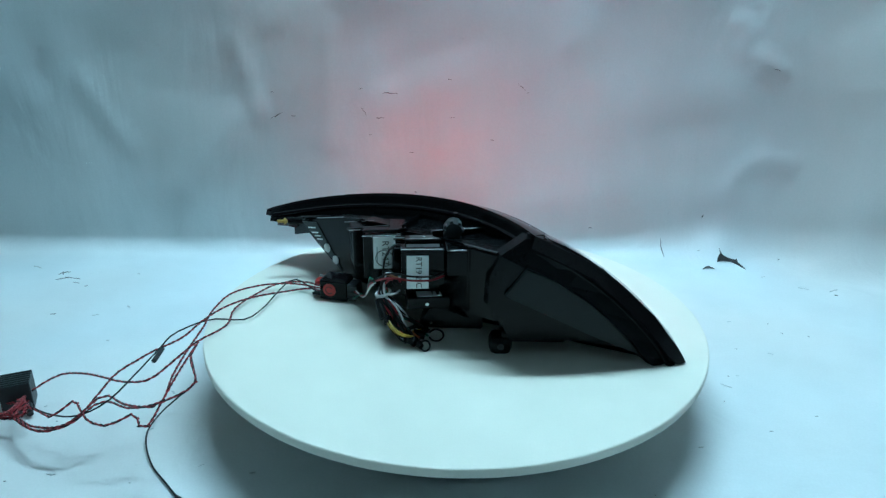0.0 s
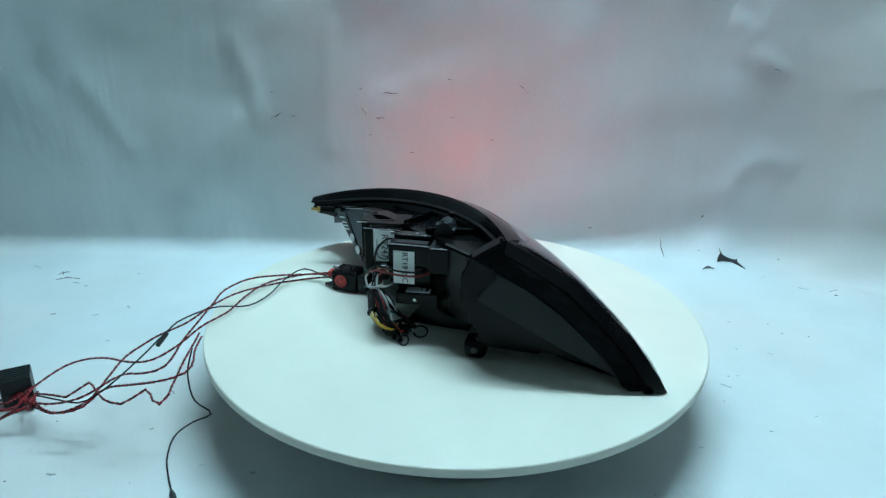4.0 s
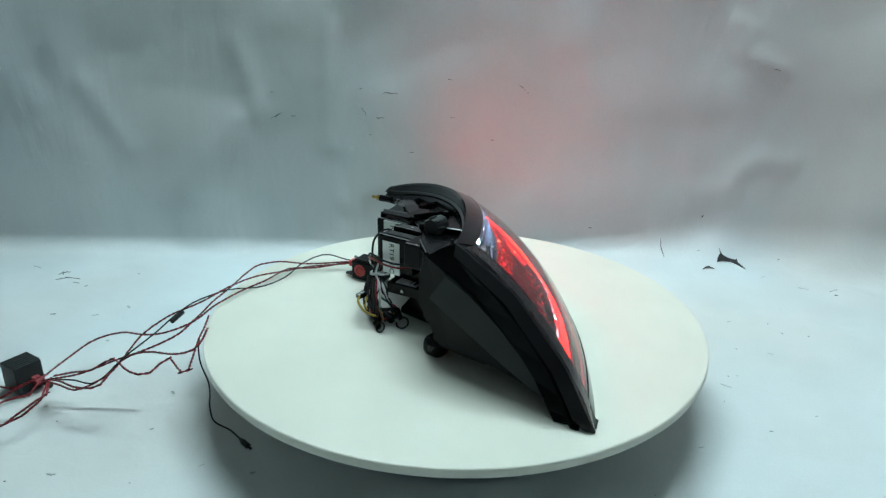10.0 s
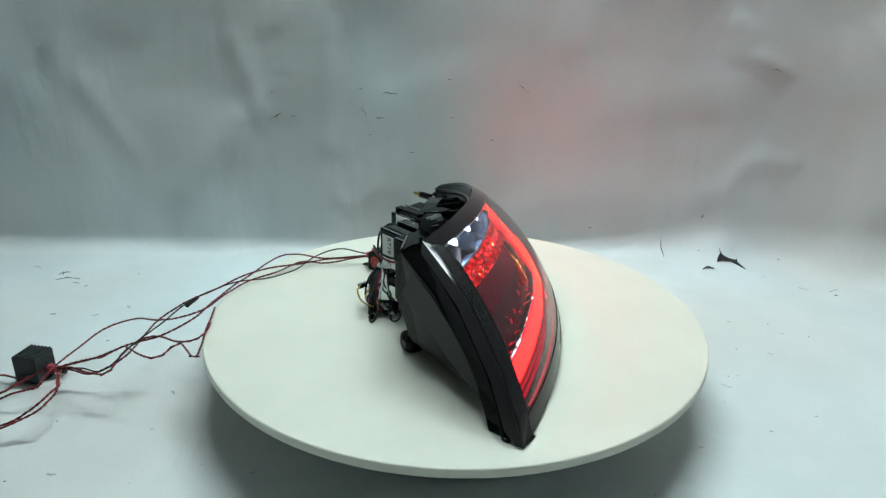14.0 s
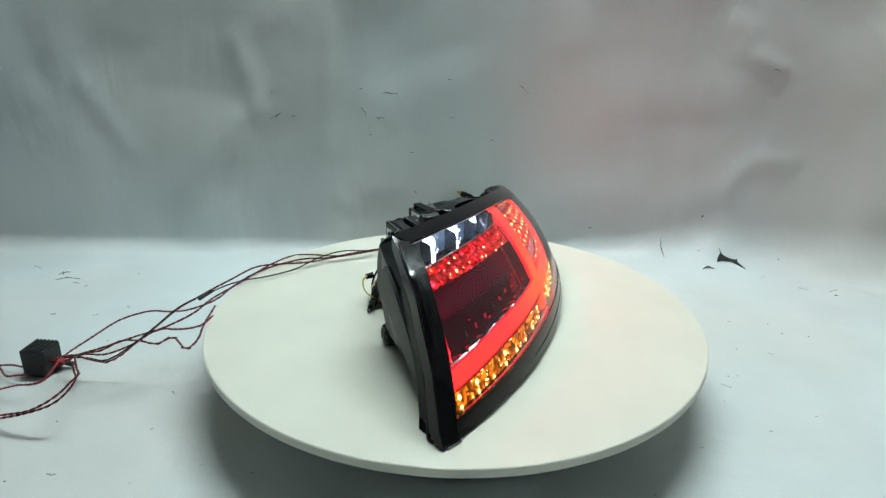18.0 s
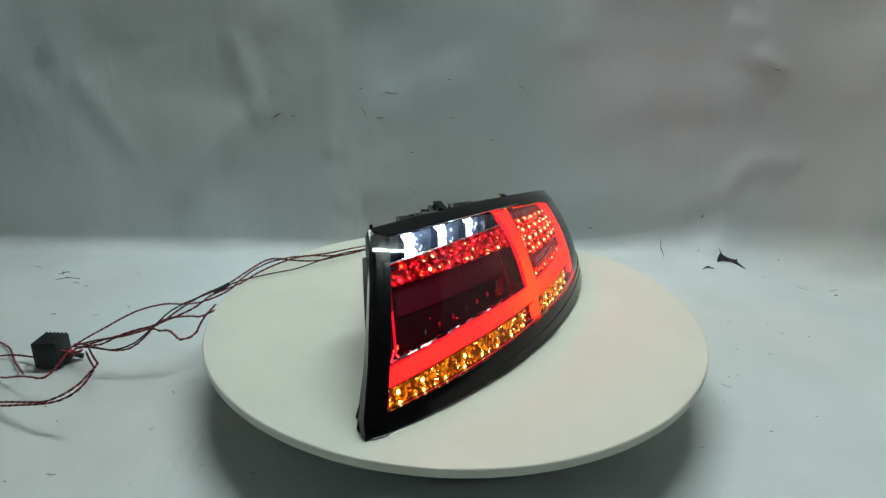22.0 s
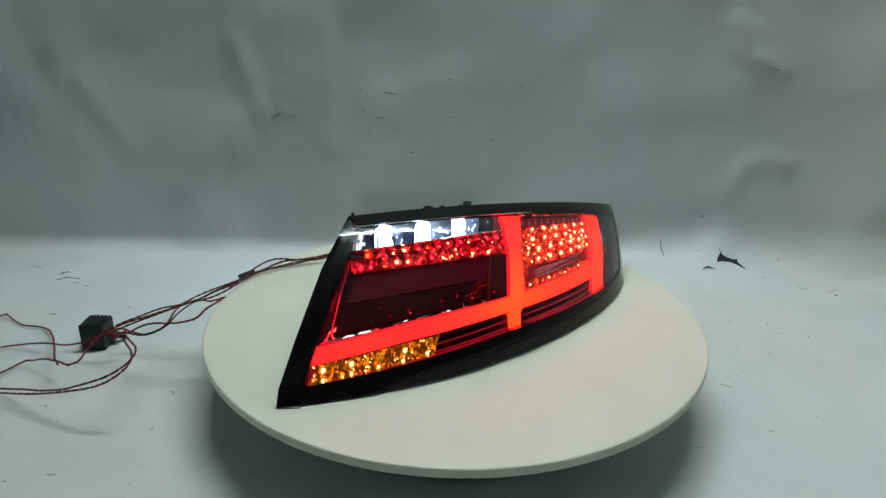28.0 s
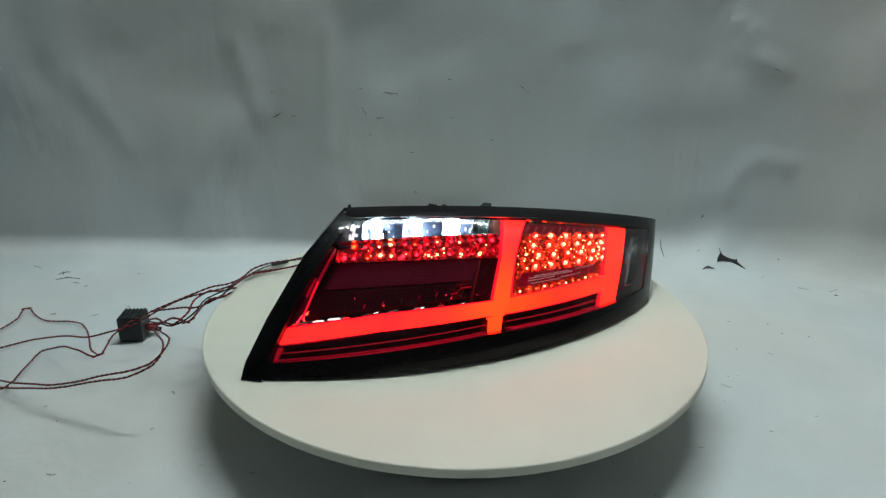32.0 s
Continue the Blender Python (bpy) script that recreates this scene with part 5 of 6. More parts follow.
run.append((32, [(-0.118, 0.170, 0.074), (-0.141, 0.157, 0.074), (-0.163, 0.144, 0.074), (-0.186, 0.131, 0.074), (-0.209, 0.120, 0.074), (-0.227, 0.101, 0.074), (-0.239, 0.079, 0.073), (-0.246, 0.054, 0.073), (-0.247, 0.028, 0.074), (-0.265, 0.012, 0.069), (-0.270, -0.013, 0.067), (-0.288, -0.024, 0.061), (-0.307, -0.009, 0.055), (-0.326, 0.007, 0.049)]))
LEADS.append(wire_run("wire_black", False, run, 46))
run = []
run.append((0, [(-0.146, 0.020, 0.083), (-0.163, 0.044, 0.074), (-0.192, 0.031, 0.074), (-0.217, 0.012, 0.074), (-0.236, -0.014, 0.074), (-0.250, -0.043, 0.072), (-0.262, -0.067, 0.067), (-0.291, -0.075, 0.057), (-0.314, -0.093, 0.048), (-0.318, -0.125, 0.044), (-0.325, -0.156, 0.037), (-0.353, -0.157, 0.029), (-0.380, -0.140, 0.022), (-0.404, -0.119, 0.017)]))
run.append((13, [(-0.081, 0.123, 0.083), (-0.118, 0.126, 0.078), (-0.156, 0.129, 0.074), (-0.186, 0.107, 0.074), (-0.218, 0.088, 0.074), (-0.242, 0.059, 0.074), (-0.270, 0.039, 0.066), (-0.304, 0.029, 0.056), (-0.320, 0.001, 0.050), (-0.319, -0.037, 0.050), (-0.320, -0.074, 0.048), (-0.343, -0.091, 0.039), (-0.373, -0.071, 0.031), (-0.403, -0.049, 0.022)]))
run.append((24, [(-0.085, 0.203, 0.074), (-0.110, 0.176, 0.074), (-0.135, 0.148, 0.074), (-0.161, 0.122, 0.074), (-0.189, 0.124, 0.073), (-0.217, 0.139, 0.071), (-0.233, 0.105, 0.072), (-0.243, 0.070, 0.073), (-0.271, 0.059, 0.065), (-0.291, 0.032, 0.060), (-0.308, 0.003, 0.055), (-0.343, 0.004, 0.043), (-0.376, 0.013, 0.032), (-0.410, 0.014, 0.021)]))
run.append((32, [(-0.118, 0.170, 0.074), (-0.138, 0.157, 0.074), (-0.158, 0.143, 0.074), (-0.177, 0.129, 0.074), (-0.197, 0.115, 0.074), (-0.219, 0.109, 0.073), (-0.237, 0.099, 0.071), (-0.245, 0.077, 0.071), (-0.259, 0.066, 0.068), (-0.280, 0.073, 0.061), (-0.301, 0.064, 0.055), (-0.321, 0.054, 0.049), (-0.342, 0.044, 0.042), (-0.359, 0.028, 0.037)]))
LEADS.append(wire_run("wire_red", True, run, 46))
run = []
run.append((0, [(-0.146, 0.024, 0.084), (-0.175, 0.048, 0.076), (-0.210, 0.044, 0.074), (-0.240, 0.024, 0.074), (-0.249, -0.010, 0.074), (-0.247, -0.048, 0.073), (-0.249, -0.086, 0.069), (-0.249, -0.123, 0.065), (-0.247, -0.161, 0.059), (-0.279, -0.153, 0.051), (-0.310, -0.131, 0.045), (-0.329, -0.157, 0.036), (-0.363, -0.149, 0.027), (-0.393, -0.127, 0.020)]))
run.append((13, [(-0.078, 0.126, 0.084), (-0.120, 0.123, 0.079), (-0.161, 0.120, 0.075), (-0.196, 0.141, 0.074), (-0.221, 0.170, 0.064), (-0.232, 0.130, 0.068), (-0.238, 0.088, 0.071), (-0.248, 0.049, 0.073), (-0.256, 0.009, 0.071), (-0.262, -0.030, 0.069), (-0.290, -0.050, 0.059), (-0.327, -0.043, 0.047), (-0.359, -0.053, 0.036), (-0.399, -0.051, 0.024)]))
run.append((24, [(-0.085, 0.203, 0.074), (-0.104, 0.174, 0.074), (-0.123, 0.144, 0.074), (-0.148, 0.133, 0.074), (-0.180, 0.139, 0.074), (-0.207, 0.117, 0.074), (-0.227, 0.088, 0.074), (-0.241, 0.057, 0.073), (-0.270, 0.045, 0.066), (-0.277, 0.010, 0.065), (-0.304, -0.002, 0.056), (-0.337, -0.002, 0.045), (-0.370, 0.005, 0.034), (-0.403, 0.001, 0.023)]))
run.append((32, [(-0.118, 0.170, 0.074), (-0.136, 0.155, 0.074), (-0.154, 0.139, 0.074), (-0.171, 0.124, 0.074), (-0.189, 0.109, 0.074), (-0.209, 0.097, 0.074), (-0.230, 0.088, 0.074), (-0.242, 0.068, 0.074), (-0.256, 0.050, 0.070), (-0.276, 0.045, 0.064), (-0.298, 0.048, 0.057), (-0.319, 0.049, 0.050), (-0.334, 0.031, 0.046), (-0.348, 0.014, 0.041)]))
LEADS.append(wire_run("wire_red", True, run, 46))
run = []
run.append((0, [(-0.146, 0.028, 0.085), (-0.169, 0.053, 0.076), (-0.199, 0.049, 0.074), (-0.218, 0.022, 0.074), (-0.228, -0.011, 0.074), (-0.225, -0.046, 0.074), (-0.241, -0.077, 0.073), (-0.256, -0.107, 0.065), (-0.271, -0.125, 0.058), (-0.302, -0.112, 0.050), (-0.331, -0.093, 0.043), (-0.360, -0.075, 0.035), (-0.390, -0.066, 0.026), (-0.411, -0.090, 0.017)]))
run.append((13, [(-0.075, 0.128, 0.085), (-0.114, 0.121, 0.078), (-0.152, 0.110, 0.074), (-0.184, 0.121, 0.074), (-0.205, 0.086, 0.074), (-0.232, 0.058, 0.074), (-0.247, 0.023, 0.074), (-0.259, -0.015, 0.071), (-0.291, -0.015, 0.060), (-0.324, 0.006, 0.049), (-0.356, 0.028, 0.039), (-0.391, 0.026, 0.027), (-0.400, -0.013, 0.024), (-0.407, -0.052, 0.021)]))
run.append((24, [(-0.085, 0.203, 0.074), (-0.117, 0.181, 0.074), (-0.150, 0.160, 0.074), (-0.186, 0.150, 0.072), (-0.224, 0.155, 0.066), (-0.239, 0.119, 0.068), (-0.244, 0.081, 0.070), (-0.243, 0.042, 0.073), (-0.265, 0.021, 0.069), (-0.296, 0.042, 0.058), (-0.327, 0.063, 0.047), (-0.363, 0.070, 0.034), (-0.387, 0.042, 0.028), (-0.410, 0.014, 0.021)]))
run.append((32, [(-0.118, 0.170, 0.074), (-0.136, 0.155, 0.074), (-0.154, 0.140, 0.074), (-0.172, 0.124, 0.074), (-0.190, 0.109, 0.074), (-0.210, 0.095, 0.074), (-0.230, 0.082, 0.074), (-0.239, 0.061, 0.074), (-0.247, 0.039, 0.073), (-0.256, 0.018, 0.072), (-0.275, 0.011, 0.065), (-0.295, 0.022, 0.059), (-0.316, 0.031, 0.052), (-0.337, 0.040, 0.045)]))
LEADS.append(wire_run("wire_red", True, run, 46))
run = []
run.append((0, [(-0.242, -0.078, 0.072), (-0.241, -0.101, 0.070), (-0.231, -0.122, 0.069), (-0.222, -0.143, 0.069), (-0.236, -0.156, 0.063), (-0.255, -0.162, 0.057), (-0.277, -0.156, 0.051), (-0.296, -0.142, 0.048), (-0.312, -0.137, 0.044), (-0.324, -0.156, 0.038), (-0.344, -0.160, 0.031), (-0.365, -0.152, 0.026), (-0.383, -0.138, 0.022), (-0.401, -0.124, 0.018)]))
run.append((13, [(-0.241, -0.046, 0.074), (-0.239, -0.066, 0.073), (-0.244, -0.079, 0.072), (-0.262, -0.072, 0.066), (-0.278, -0.059, 0.062), (-0.294, -0.047, 0.058), (-0.314, -0.042, 0.052), (-0.328, -0.055, 0.046), (-0.325, -0.075, 0.046), (-0.324, -0.096, 0.045), (-0.340, -0.089, 0.040), (-0.357, -0.079, 0.036), (-0.374, -0.067, 0.031), (-0.390, -0.055, 0.026)]))
run.append((24, [(-0.249, -0.008, 0.074), (-0.262, -0.011, 0.070), (-0.276, 0.004, 0.065), (-0.294, 0.014, 0.059), (-0.310, 0.016, 0.054), (-0.314, -0.005, 0.053), (-0.311, -0.027, 0.053), (-0.314, -0.047, 0.052), (-0.330, -0.042, 0.046), (-0.347, -0.030, 0.041), (-0.364, -0.017, 0.036), (-0.380, -0.004, 0.031), (-0.397, 0.008, 0.025), (-0.414, 0.020, 0.020)]))
run.append((32, [(-0.243, 0.042, 0.074), (-0.256, 0.041, 0.071), (-0.268, 0.050, 0.066), (-0.279, 0.059, 0.062), (-0.284, 0.049, 0.061), (-0.286, 0.034, 0.061), (-0.284, 0.019, 0.062), (-0.282, 0.004, 0.063), (-0.283, -0.011, 0.063), (-0.287, -0.023, 0.062), (-0.298, -0.013, 0.058), (-0.309, -0.003, 0.054), (-0.319, 0.007, 0.051), (-0.330, 0.016, 0.047)]))
LEADS.append(wire_run("wire_black", True, run, 26))
run = []
run.append((0, [(-0.243, -0.083, 0.071), (-0.243, -0.107, 0.069), (-0.244, -0.131, 0.065), (-0.246, -0.156, 0.060), (-0.246, -0.180, 0.056), (-0.252, -0.185, 0.053), (-0.267, -0.165, 0.053), (-0.284, -0.172, 0.047), (-0.305, -0.165, 0.042), (-0.322, -0.147, 0.039), (-0.338, -0.129, 0.037), (-0.352, -0.140, 0.031), (-0.372, -0.126, 0.026), (-0.392, -0.112, 0.022)]))
run.append((13, [(-0.249, -0.008, 0.074), (-0.244, -0.034, 0.073), (-0.240, -0.060, 0.073), (-0.235, -0.086, 0.072), (-0.231, -0.111, 0.072), (-0.246, -0.091, 0.069), (-0.262, -0.072, 0.067), (-0.273, -0.095, 0.061), (-0.293, -0.087, 0.055), (-0.311, -0.069, 0.051), (-0.329, -0.050, 0.047), (-0.345, -0.056, 0.041), (-0.369, -0.050, 0.033), (-0.394, -0.049, 0.025)]))
run.append((24, [(-0.252, 0.001, 0.073), (-0.255, -0.018, 0.072), (-0.255, -0.036, 0.071), (-0.256, -0.055, 0.070), (-0.270, -0.052, 0.066), (-0.282, -0.038, 0.062), (-0.294, -0.024, 0.059), (-0.305, -0.010, 0.055), (-0.319, -0.002, 0.051), (-0.336, -0.005, 0.045), (-0.353, -0.011, 0.040), (-0.370, -0.009, 0.034), (-0.387, -0.004, 0.029), (-0.403, 0.001, 0.023)]))
run.append((32, [(-0.245, 0.027, 0.074), (-0.251, 0.018, 0.073), (-0.260, 0.016, 0.071), (-0.267, 0.014, 0.068), (-0.268, 0.004, 0.068), (-0.268, -0.007, 0.068), (-0.269, -0.017, 0.067), (-0.271, -0.026, 0.067), (-0.280, -0.022, 0.064), (-0.289, -0.017, 0.061), (-0.297, -0.011, 0.058), (-0.306, -0.006, 0.055), (-0.315, -0.003, 0.052), (-0.325, -0.000, 0.049)]))
LEADS.append(wire_run("wire_red", True, run, 26))
run = []
run.append((0, [(-0.409, -0.088, 0.018), (-0.409, -0.095, 0.018), (-0.410, -0.101, 0.017), (-0.411, -0.108, 0.016), (-0.414, -0.113, 0.015), (-0.419, -0.117, 0.013), (-0.425, -0.116, 0.011), (-0.431, -0.116, 0.009), (-0.437, -0.115, 0.007), (-0.443, -0.114, 0.006), (-0.450, -0.112, 0.004), (-0.456, -0.111, 0.003), (-0.462, -0.112, 0.003), (-0.469, -0.112, 0.003)]))
run.append((13, [(-0.411, -0.046, 0.020), (-0.420, -0.049, 0.017), (-0.428, -0.052, 0.014), (-0.437, -0.050, 0.011), (-0.446, -0.049, 0.008), (-0.455, -0.046, 0.006), (-0.463, -0.042, 0.004), (-0.472, -0.041, 0.003), (-0.482, -0.040, 0.003), (-0.491, -0.039, 0.003), (-0.501, -0.039, 0.003), (-0.510, -0.039, 0.003), (-0.520, -0.041, 0.003), (-0.529, -0.043, 0.003)]))
run.append((24, [(-0.408, 0.010, 0.022), (-0.418, 0.002, 0.019), (-0.428, -0.004, 0.015), (-0.439, 0.001, 0.012), (-0.451, 0.006, 0.009), (-0.462, 0.011, 0.005), (-0.474, 0.015, 0.003), (-0.487, 0.017, 0.003), (-0.500, 0.018, 0.003), (-0.513, 0.017, 0.003), (-0.526, 0.015, 0.003), (-0.538, 0.011, 0.003), (-0.550, 0.007, 0.003), (-0.563, 0.005, 0.003)]))
run.append((32, [(-0.348, 0.014, 0.041), (-0.364, 0.013, 0.036), (-0.379, 0.014, 0.031), (-0.395, 0.015, 0.026), (-0.410, 0.018, 0.022), (-0.424, 0.024, 0.018), (-0.439, 0.029, 0.014), (-0.454, 0.035, 0.010), (-0.468, 0.041, 0.007), (-0.483, 0.047, 0.003), (-0.496, 0.037, 0.003), (-0.508, 0.027, 0.003), (-0.521, 0.016, 0.003), (-0.535, 0.008, 0.003)]))
LEADS.append(wire_run("wire_red", True, run, 26))
run = []
run.append((0, [(-0.406, -0.098, 0.019), (-0.406, -0.105, 0.018), (-0.407, -0.111, 0.017), (-0.409, -0.117, 0.016), (-0.411, -0.123, 0.015), (-0.417, -0.125, 0.013), (-0.423, -0.125, 0.011), (-0.429, -0.124, 0.009), (-0.435, -0.123, 0.007), (-0.441, -0.122, 0.006), (-0.448, -0.122, 0.004), (-0.454, -0.122, 0.003), (-0.461, -0.122, 0.003), (-0.467, -0.122, 0.003)]))
run.append((13, [(-0.407, -0.052, 0.021), (-0.406, -0.061, 0.021), (-0.405, -0.070, 0.021), (-0.404, -0.079, 0.020), (-0.408, -0.085, 0.019), (-0.416, -0.089, 0.016), (-0.424, -0.090, 0.013), (-0.432, -0.091, 0.010), (-0.441, -0.091, 0.008), (-0.449, -0.090, 0.005), (-0.457, -0.091, 0.004), (-0.466, -0.094, 0.003), (-0.474, -0.097, 0.003), (-0.482, -0.100, 0.003)]))
run.append((24, [(-0.408, -0.002, 0.022), (-0.406, -0.018, 0.022), (-0.404, -0.033, 0.022), (-0.403, -0.048, 0.022), (-0.403, -0.063, 0.022), (-0.415, -0.057, 0.018), (-0.428, -0.050, 0.015), (-0.441, -0.042, 0.012), (-0.454, -0.035, 0.009), (-0.467, -0.027, 0.006), (-0.480, -0.020, 0.003), (-0.494, -0.024, 0.003), (-0.509, -0.029, 0.003), (-0.523, -0.035, 0.003)]))
run.append((32, [(-0.358, 0.020, 0.038), (-0.363, -0.002, 0.037), (-0.359, -0.025, 0.037), (-0.355, -0.047, 0.038), (-0.368, -0.043, 0.034), (-0.385, -0.029, 0.029), (-0.402, -0.015, 0.023), (-0.419, -0.000, 0.018), (-0.437, 0.010, 0.012), (-0.456, 0.015, 0.006), (-0.454, -0.008, 0.006), (-0.451, -0.030, 0.007), (-0.447, -0.053, 0.008), (-0.458, -0.063, 0.004)]))
LEADS.append(wire_run("wire_black", True, run, 26))
run = []
run.append((0, [(-0.396, -0.106, 0.021), (-0.394, -0.113, 0.021), (-0.391, -0.120, 0.021), (-0.393, -0.124, 0.020), (-0.400, -0.124, 0.018), (-0.407, -0.123, 0.016), (-0.414, -0.125, 0.014), (-0.421, -0.126, 0.011), (-0.428, -0.127, 0.009), (-0.435, -0.128, 0.007), (-0.442, -0.129, 0.004), (-0.448, -0.133, 0.003), (-0.451, -0.139, 0.003), (-0.455, -0.146, 0.003)]))
run.append((13, [(-0.394, -0.058, 0.025), (-0.389, -0.070, 0.026), (-0.384, -0.081, 0.027), (-0.378, -0.092, 0.028), (-0.378, -0.104, 0.027), (-0.378, -0.116, 0.026), (-0.382, -0.126, 0.024), (-0.392, -0.130, 0.020), (-0.403, -0.135, 0.016), (-0.415, -0.136, 0.012), (-0.427, -0.138, 0.008), (-0.439, -0.138, 0.005), (-0.451, -0.139, 0.003), (-0.463, -0.142, 0.003)]))
run.append((24, [(-0.378, -0.011, 0.032), (-0.366, -0.027, 0.035), (-0.353, -0.044, 0.038), (-0.341, -0.061, 0.042), (-0.338, -0.081, 0.042), (-0.338, -0.102, 0.040), (-0.350, -0.112, 0.035), (-0.369, -0.108, 0.029), (-0.388, -0.100, 0.024), (-0.406, -0.091, 0.019), (-0.424, -0.082, 0.014), (-0.442, -0.073, 0.008), (-0.463, -0.069, 0.005), (-0.483, -0.067, 0.003)]))
run.append((32, [(-0.310, -0.015, 0.054), (-0.295, -0.034, 0.058), (-0.280, -0.053, 0.062), (-0.276, -0.076, 0.062), (-0.280, -0.098, 0.058), (-0.299, -0.105, 0.052), (-0.321, -0.099, 0.045), (-0.344, -0.093, 0.039), (-0.367, -0.088, 0.032), (-0.389, -0.081, 0.025), (-0.410, -0.070, 0.019), (-0.432, -0.060, 0.013), (-0.453, -0.049, 0.007), (-0.474, -0.038, 0.003)]))
LEADS.append(wire_run("wire_red", True, run, 26))
run = []
run.append((0, [(-0.399, -0.108, 0.020), (-0.400, -0.114, 0.019), (-0.400, -0.121, 0.018), (-0.405, -0.123, 0.017), (-0.411, -0.121, 0.015), (-0.418, -0.119, 0.013), (-0.424, -0.117, 0.011), (-0.431, -0.115, 0.009), (-0.437, -0.114, 0.007), (-0.444, -0.113, 0.006), (-0.451, -0.113, 0.004), (-0.458, -0.113, 0.003), (-0.465, -0.114, 0.003), (-0.472, -0.115, 0.003)]))
run.append((13, [(-0.395, -0.063, 0.024), (-0.389, -0.073, 0.025), (-0.384, -0.084, 0.027), (-0.378, -0.094, 0.028), (-0.374, -0.105, 0.028), (-0.376, -0.116, 0.026), (-0.379, -0.128, 0.025), (-0.388, -0.133, 0.021), (-0.398, -0.138, 0.017), (-0.409, -0.141, 0.013), (-0.420, -0.142, 0.010), (-0.432, -0.143, 0.007), (-0.443, -0.145, 0.005), (-0.455, -0.146, 0.003)]))
run.append((24, [(-0.376, -0.020, 0.032), (-0.365, -0.036, 0.035), (-0.353, -0.052, 0.038), (-0.342, -0.067, 0.041), (-0.337, -0.085, 0.042), (-0.339, -0.104, 0.039), (-0.352, -0.113, 0.034), (-0.370, -0.111, 0.029), (-0.388, -0.104, 0.024), (-0.406, -0.096, 0.019), (-0.424, -0.089, 0.013), (-0.441, -0.083, 0.009), (-0.460, -0.078, 0.006), (-0.479, -0.073, 0.003)]))
run.append((32, [(-0.313, -0.016, 0.053), (-0.300, -0.035, 0.056), (-0.286, -0.055, 0.060), (-0.278, -0.076, 0.061), (-0.277, -0.098, 0.059), (-0.297, -0.108, 0.052), (-0.319, -0.103, 0.046), (-0.341, -0.097, 0.039), (-0.363, -0.093, 0.032), (-0.385, -0.088, 0.026), (-0.407, -0.080, 0.020), (-0.428, -0.071, 0.013), (-0.448, -0.062, 0.008), (-0.469, -0.051, 0.003)]))
LEADS.append(wire_run("wire_red", True, run, 26))
run = []
run.append((0, [(-0.412, -0.098, 0.017), (-0.420, -0.096, 0.014), (-0.427, -0.093, 0.012), (-0.434, -0.088, 0.010), (-0.441, -0.083, 0.008), (-0.448, -0.078, 0.006), (-0.454, -0.074, 0.005), (-0.461, -0.069, 0.004), (-0.469, -0.064, 0.004), (-0.476, -0.059, 0.003), (-0.481, -0.062, 0.003), (-0.483, -0.070, 0.003), (-0.482, -0.078, 0.003), (-0.481, -0.087, 0.003)]))
run.append((13, [(-0.424, -0.049, 0.016), (-0.430, -0.058, 0.013), (-0.435, -0.066, 0.011), (-0.440, -0.075, 0.009), (-0.447, -0.075, 0.007), (-0.455, -0.069, 0.006), (-0.464, -0.064, 0.005), (-0.472, -0.058, 0.003), (-0.480, -0.051, 0.003), (-0.487, -0.044, 0.003), (-0.494, -0.037, 0.003), (-0.502, -0.030, 0.003), (-0.509, -0.029, 0.003), (-0.515, -0.037, 0.003)]))
run.append((24, [(-0.451, -0.031, 0.007), (-0.460, -0.017, 0.006), (-0.469, -0.003, 0.005), (-0.478, 0.011, 0.004), (-0.487, 0.025, 0.004), (-0.497, 0.039, 0.003), (-0.508, 0.051, 0.003), (-0.521, 0.061, 0.003), (-0.536, 0.068, 0.003), (-0.550, 0.077, 0.003), (-0.565, 0.086, 0.003), (-0.569, 0.076, 0.003), (-0.569, 0.059, 0.003), (-0.579, 0.045, 0.003)]))
run.append((32, [(-0.358, -0.044, 0.037), (-0.376, -0.025, 0.032), (-0.389, -0.003, 0.028), (-0.402, 0.019, 0.023), (-0.416, 0.041, 0.018), (-0.431, 0.061, 0.012), (-0.446, 0.082, 0.006), (-0.466, 0.093, 0.003), (-0.493, 0.093, 0.003), (-0.514, 0.106, 0.003), (-0.533, 0.124, 0.003), (-0.535, 0.116, 0.003), (-0.527, 0.091, 0.003), (-0.536, 0.070, 0.003)]))
LEADS.append(wire_run("wire_red", True, run, 26))
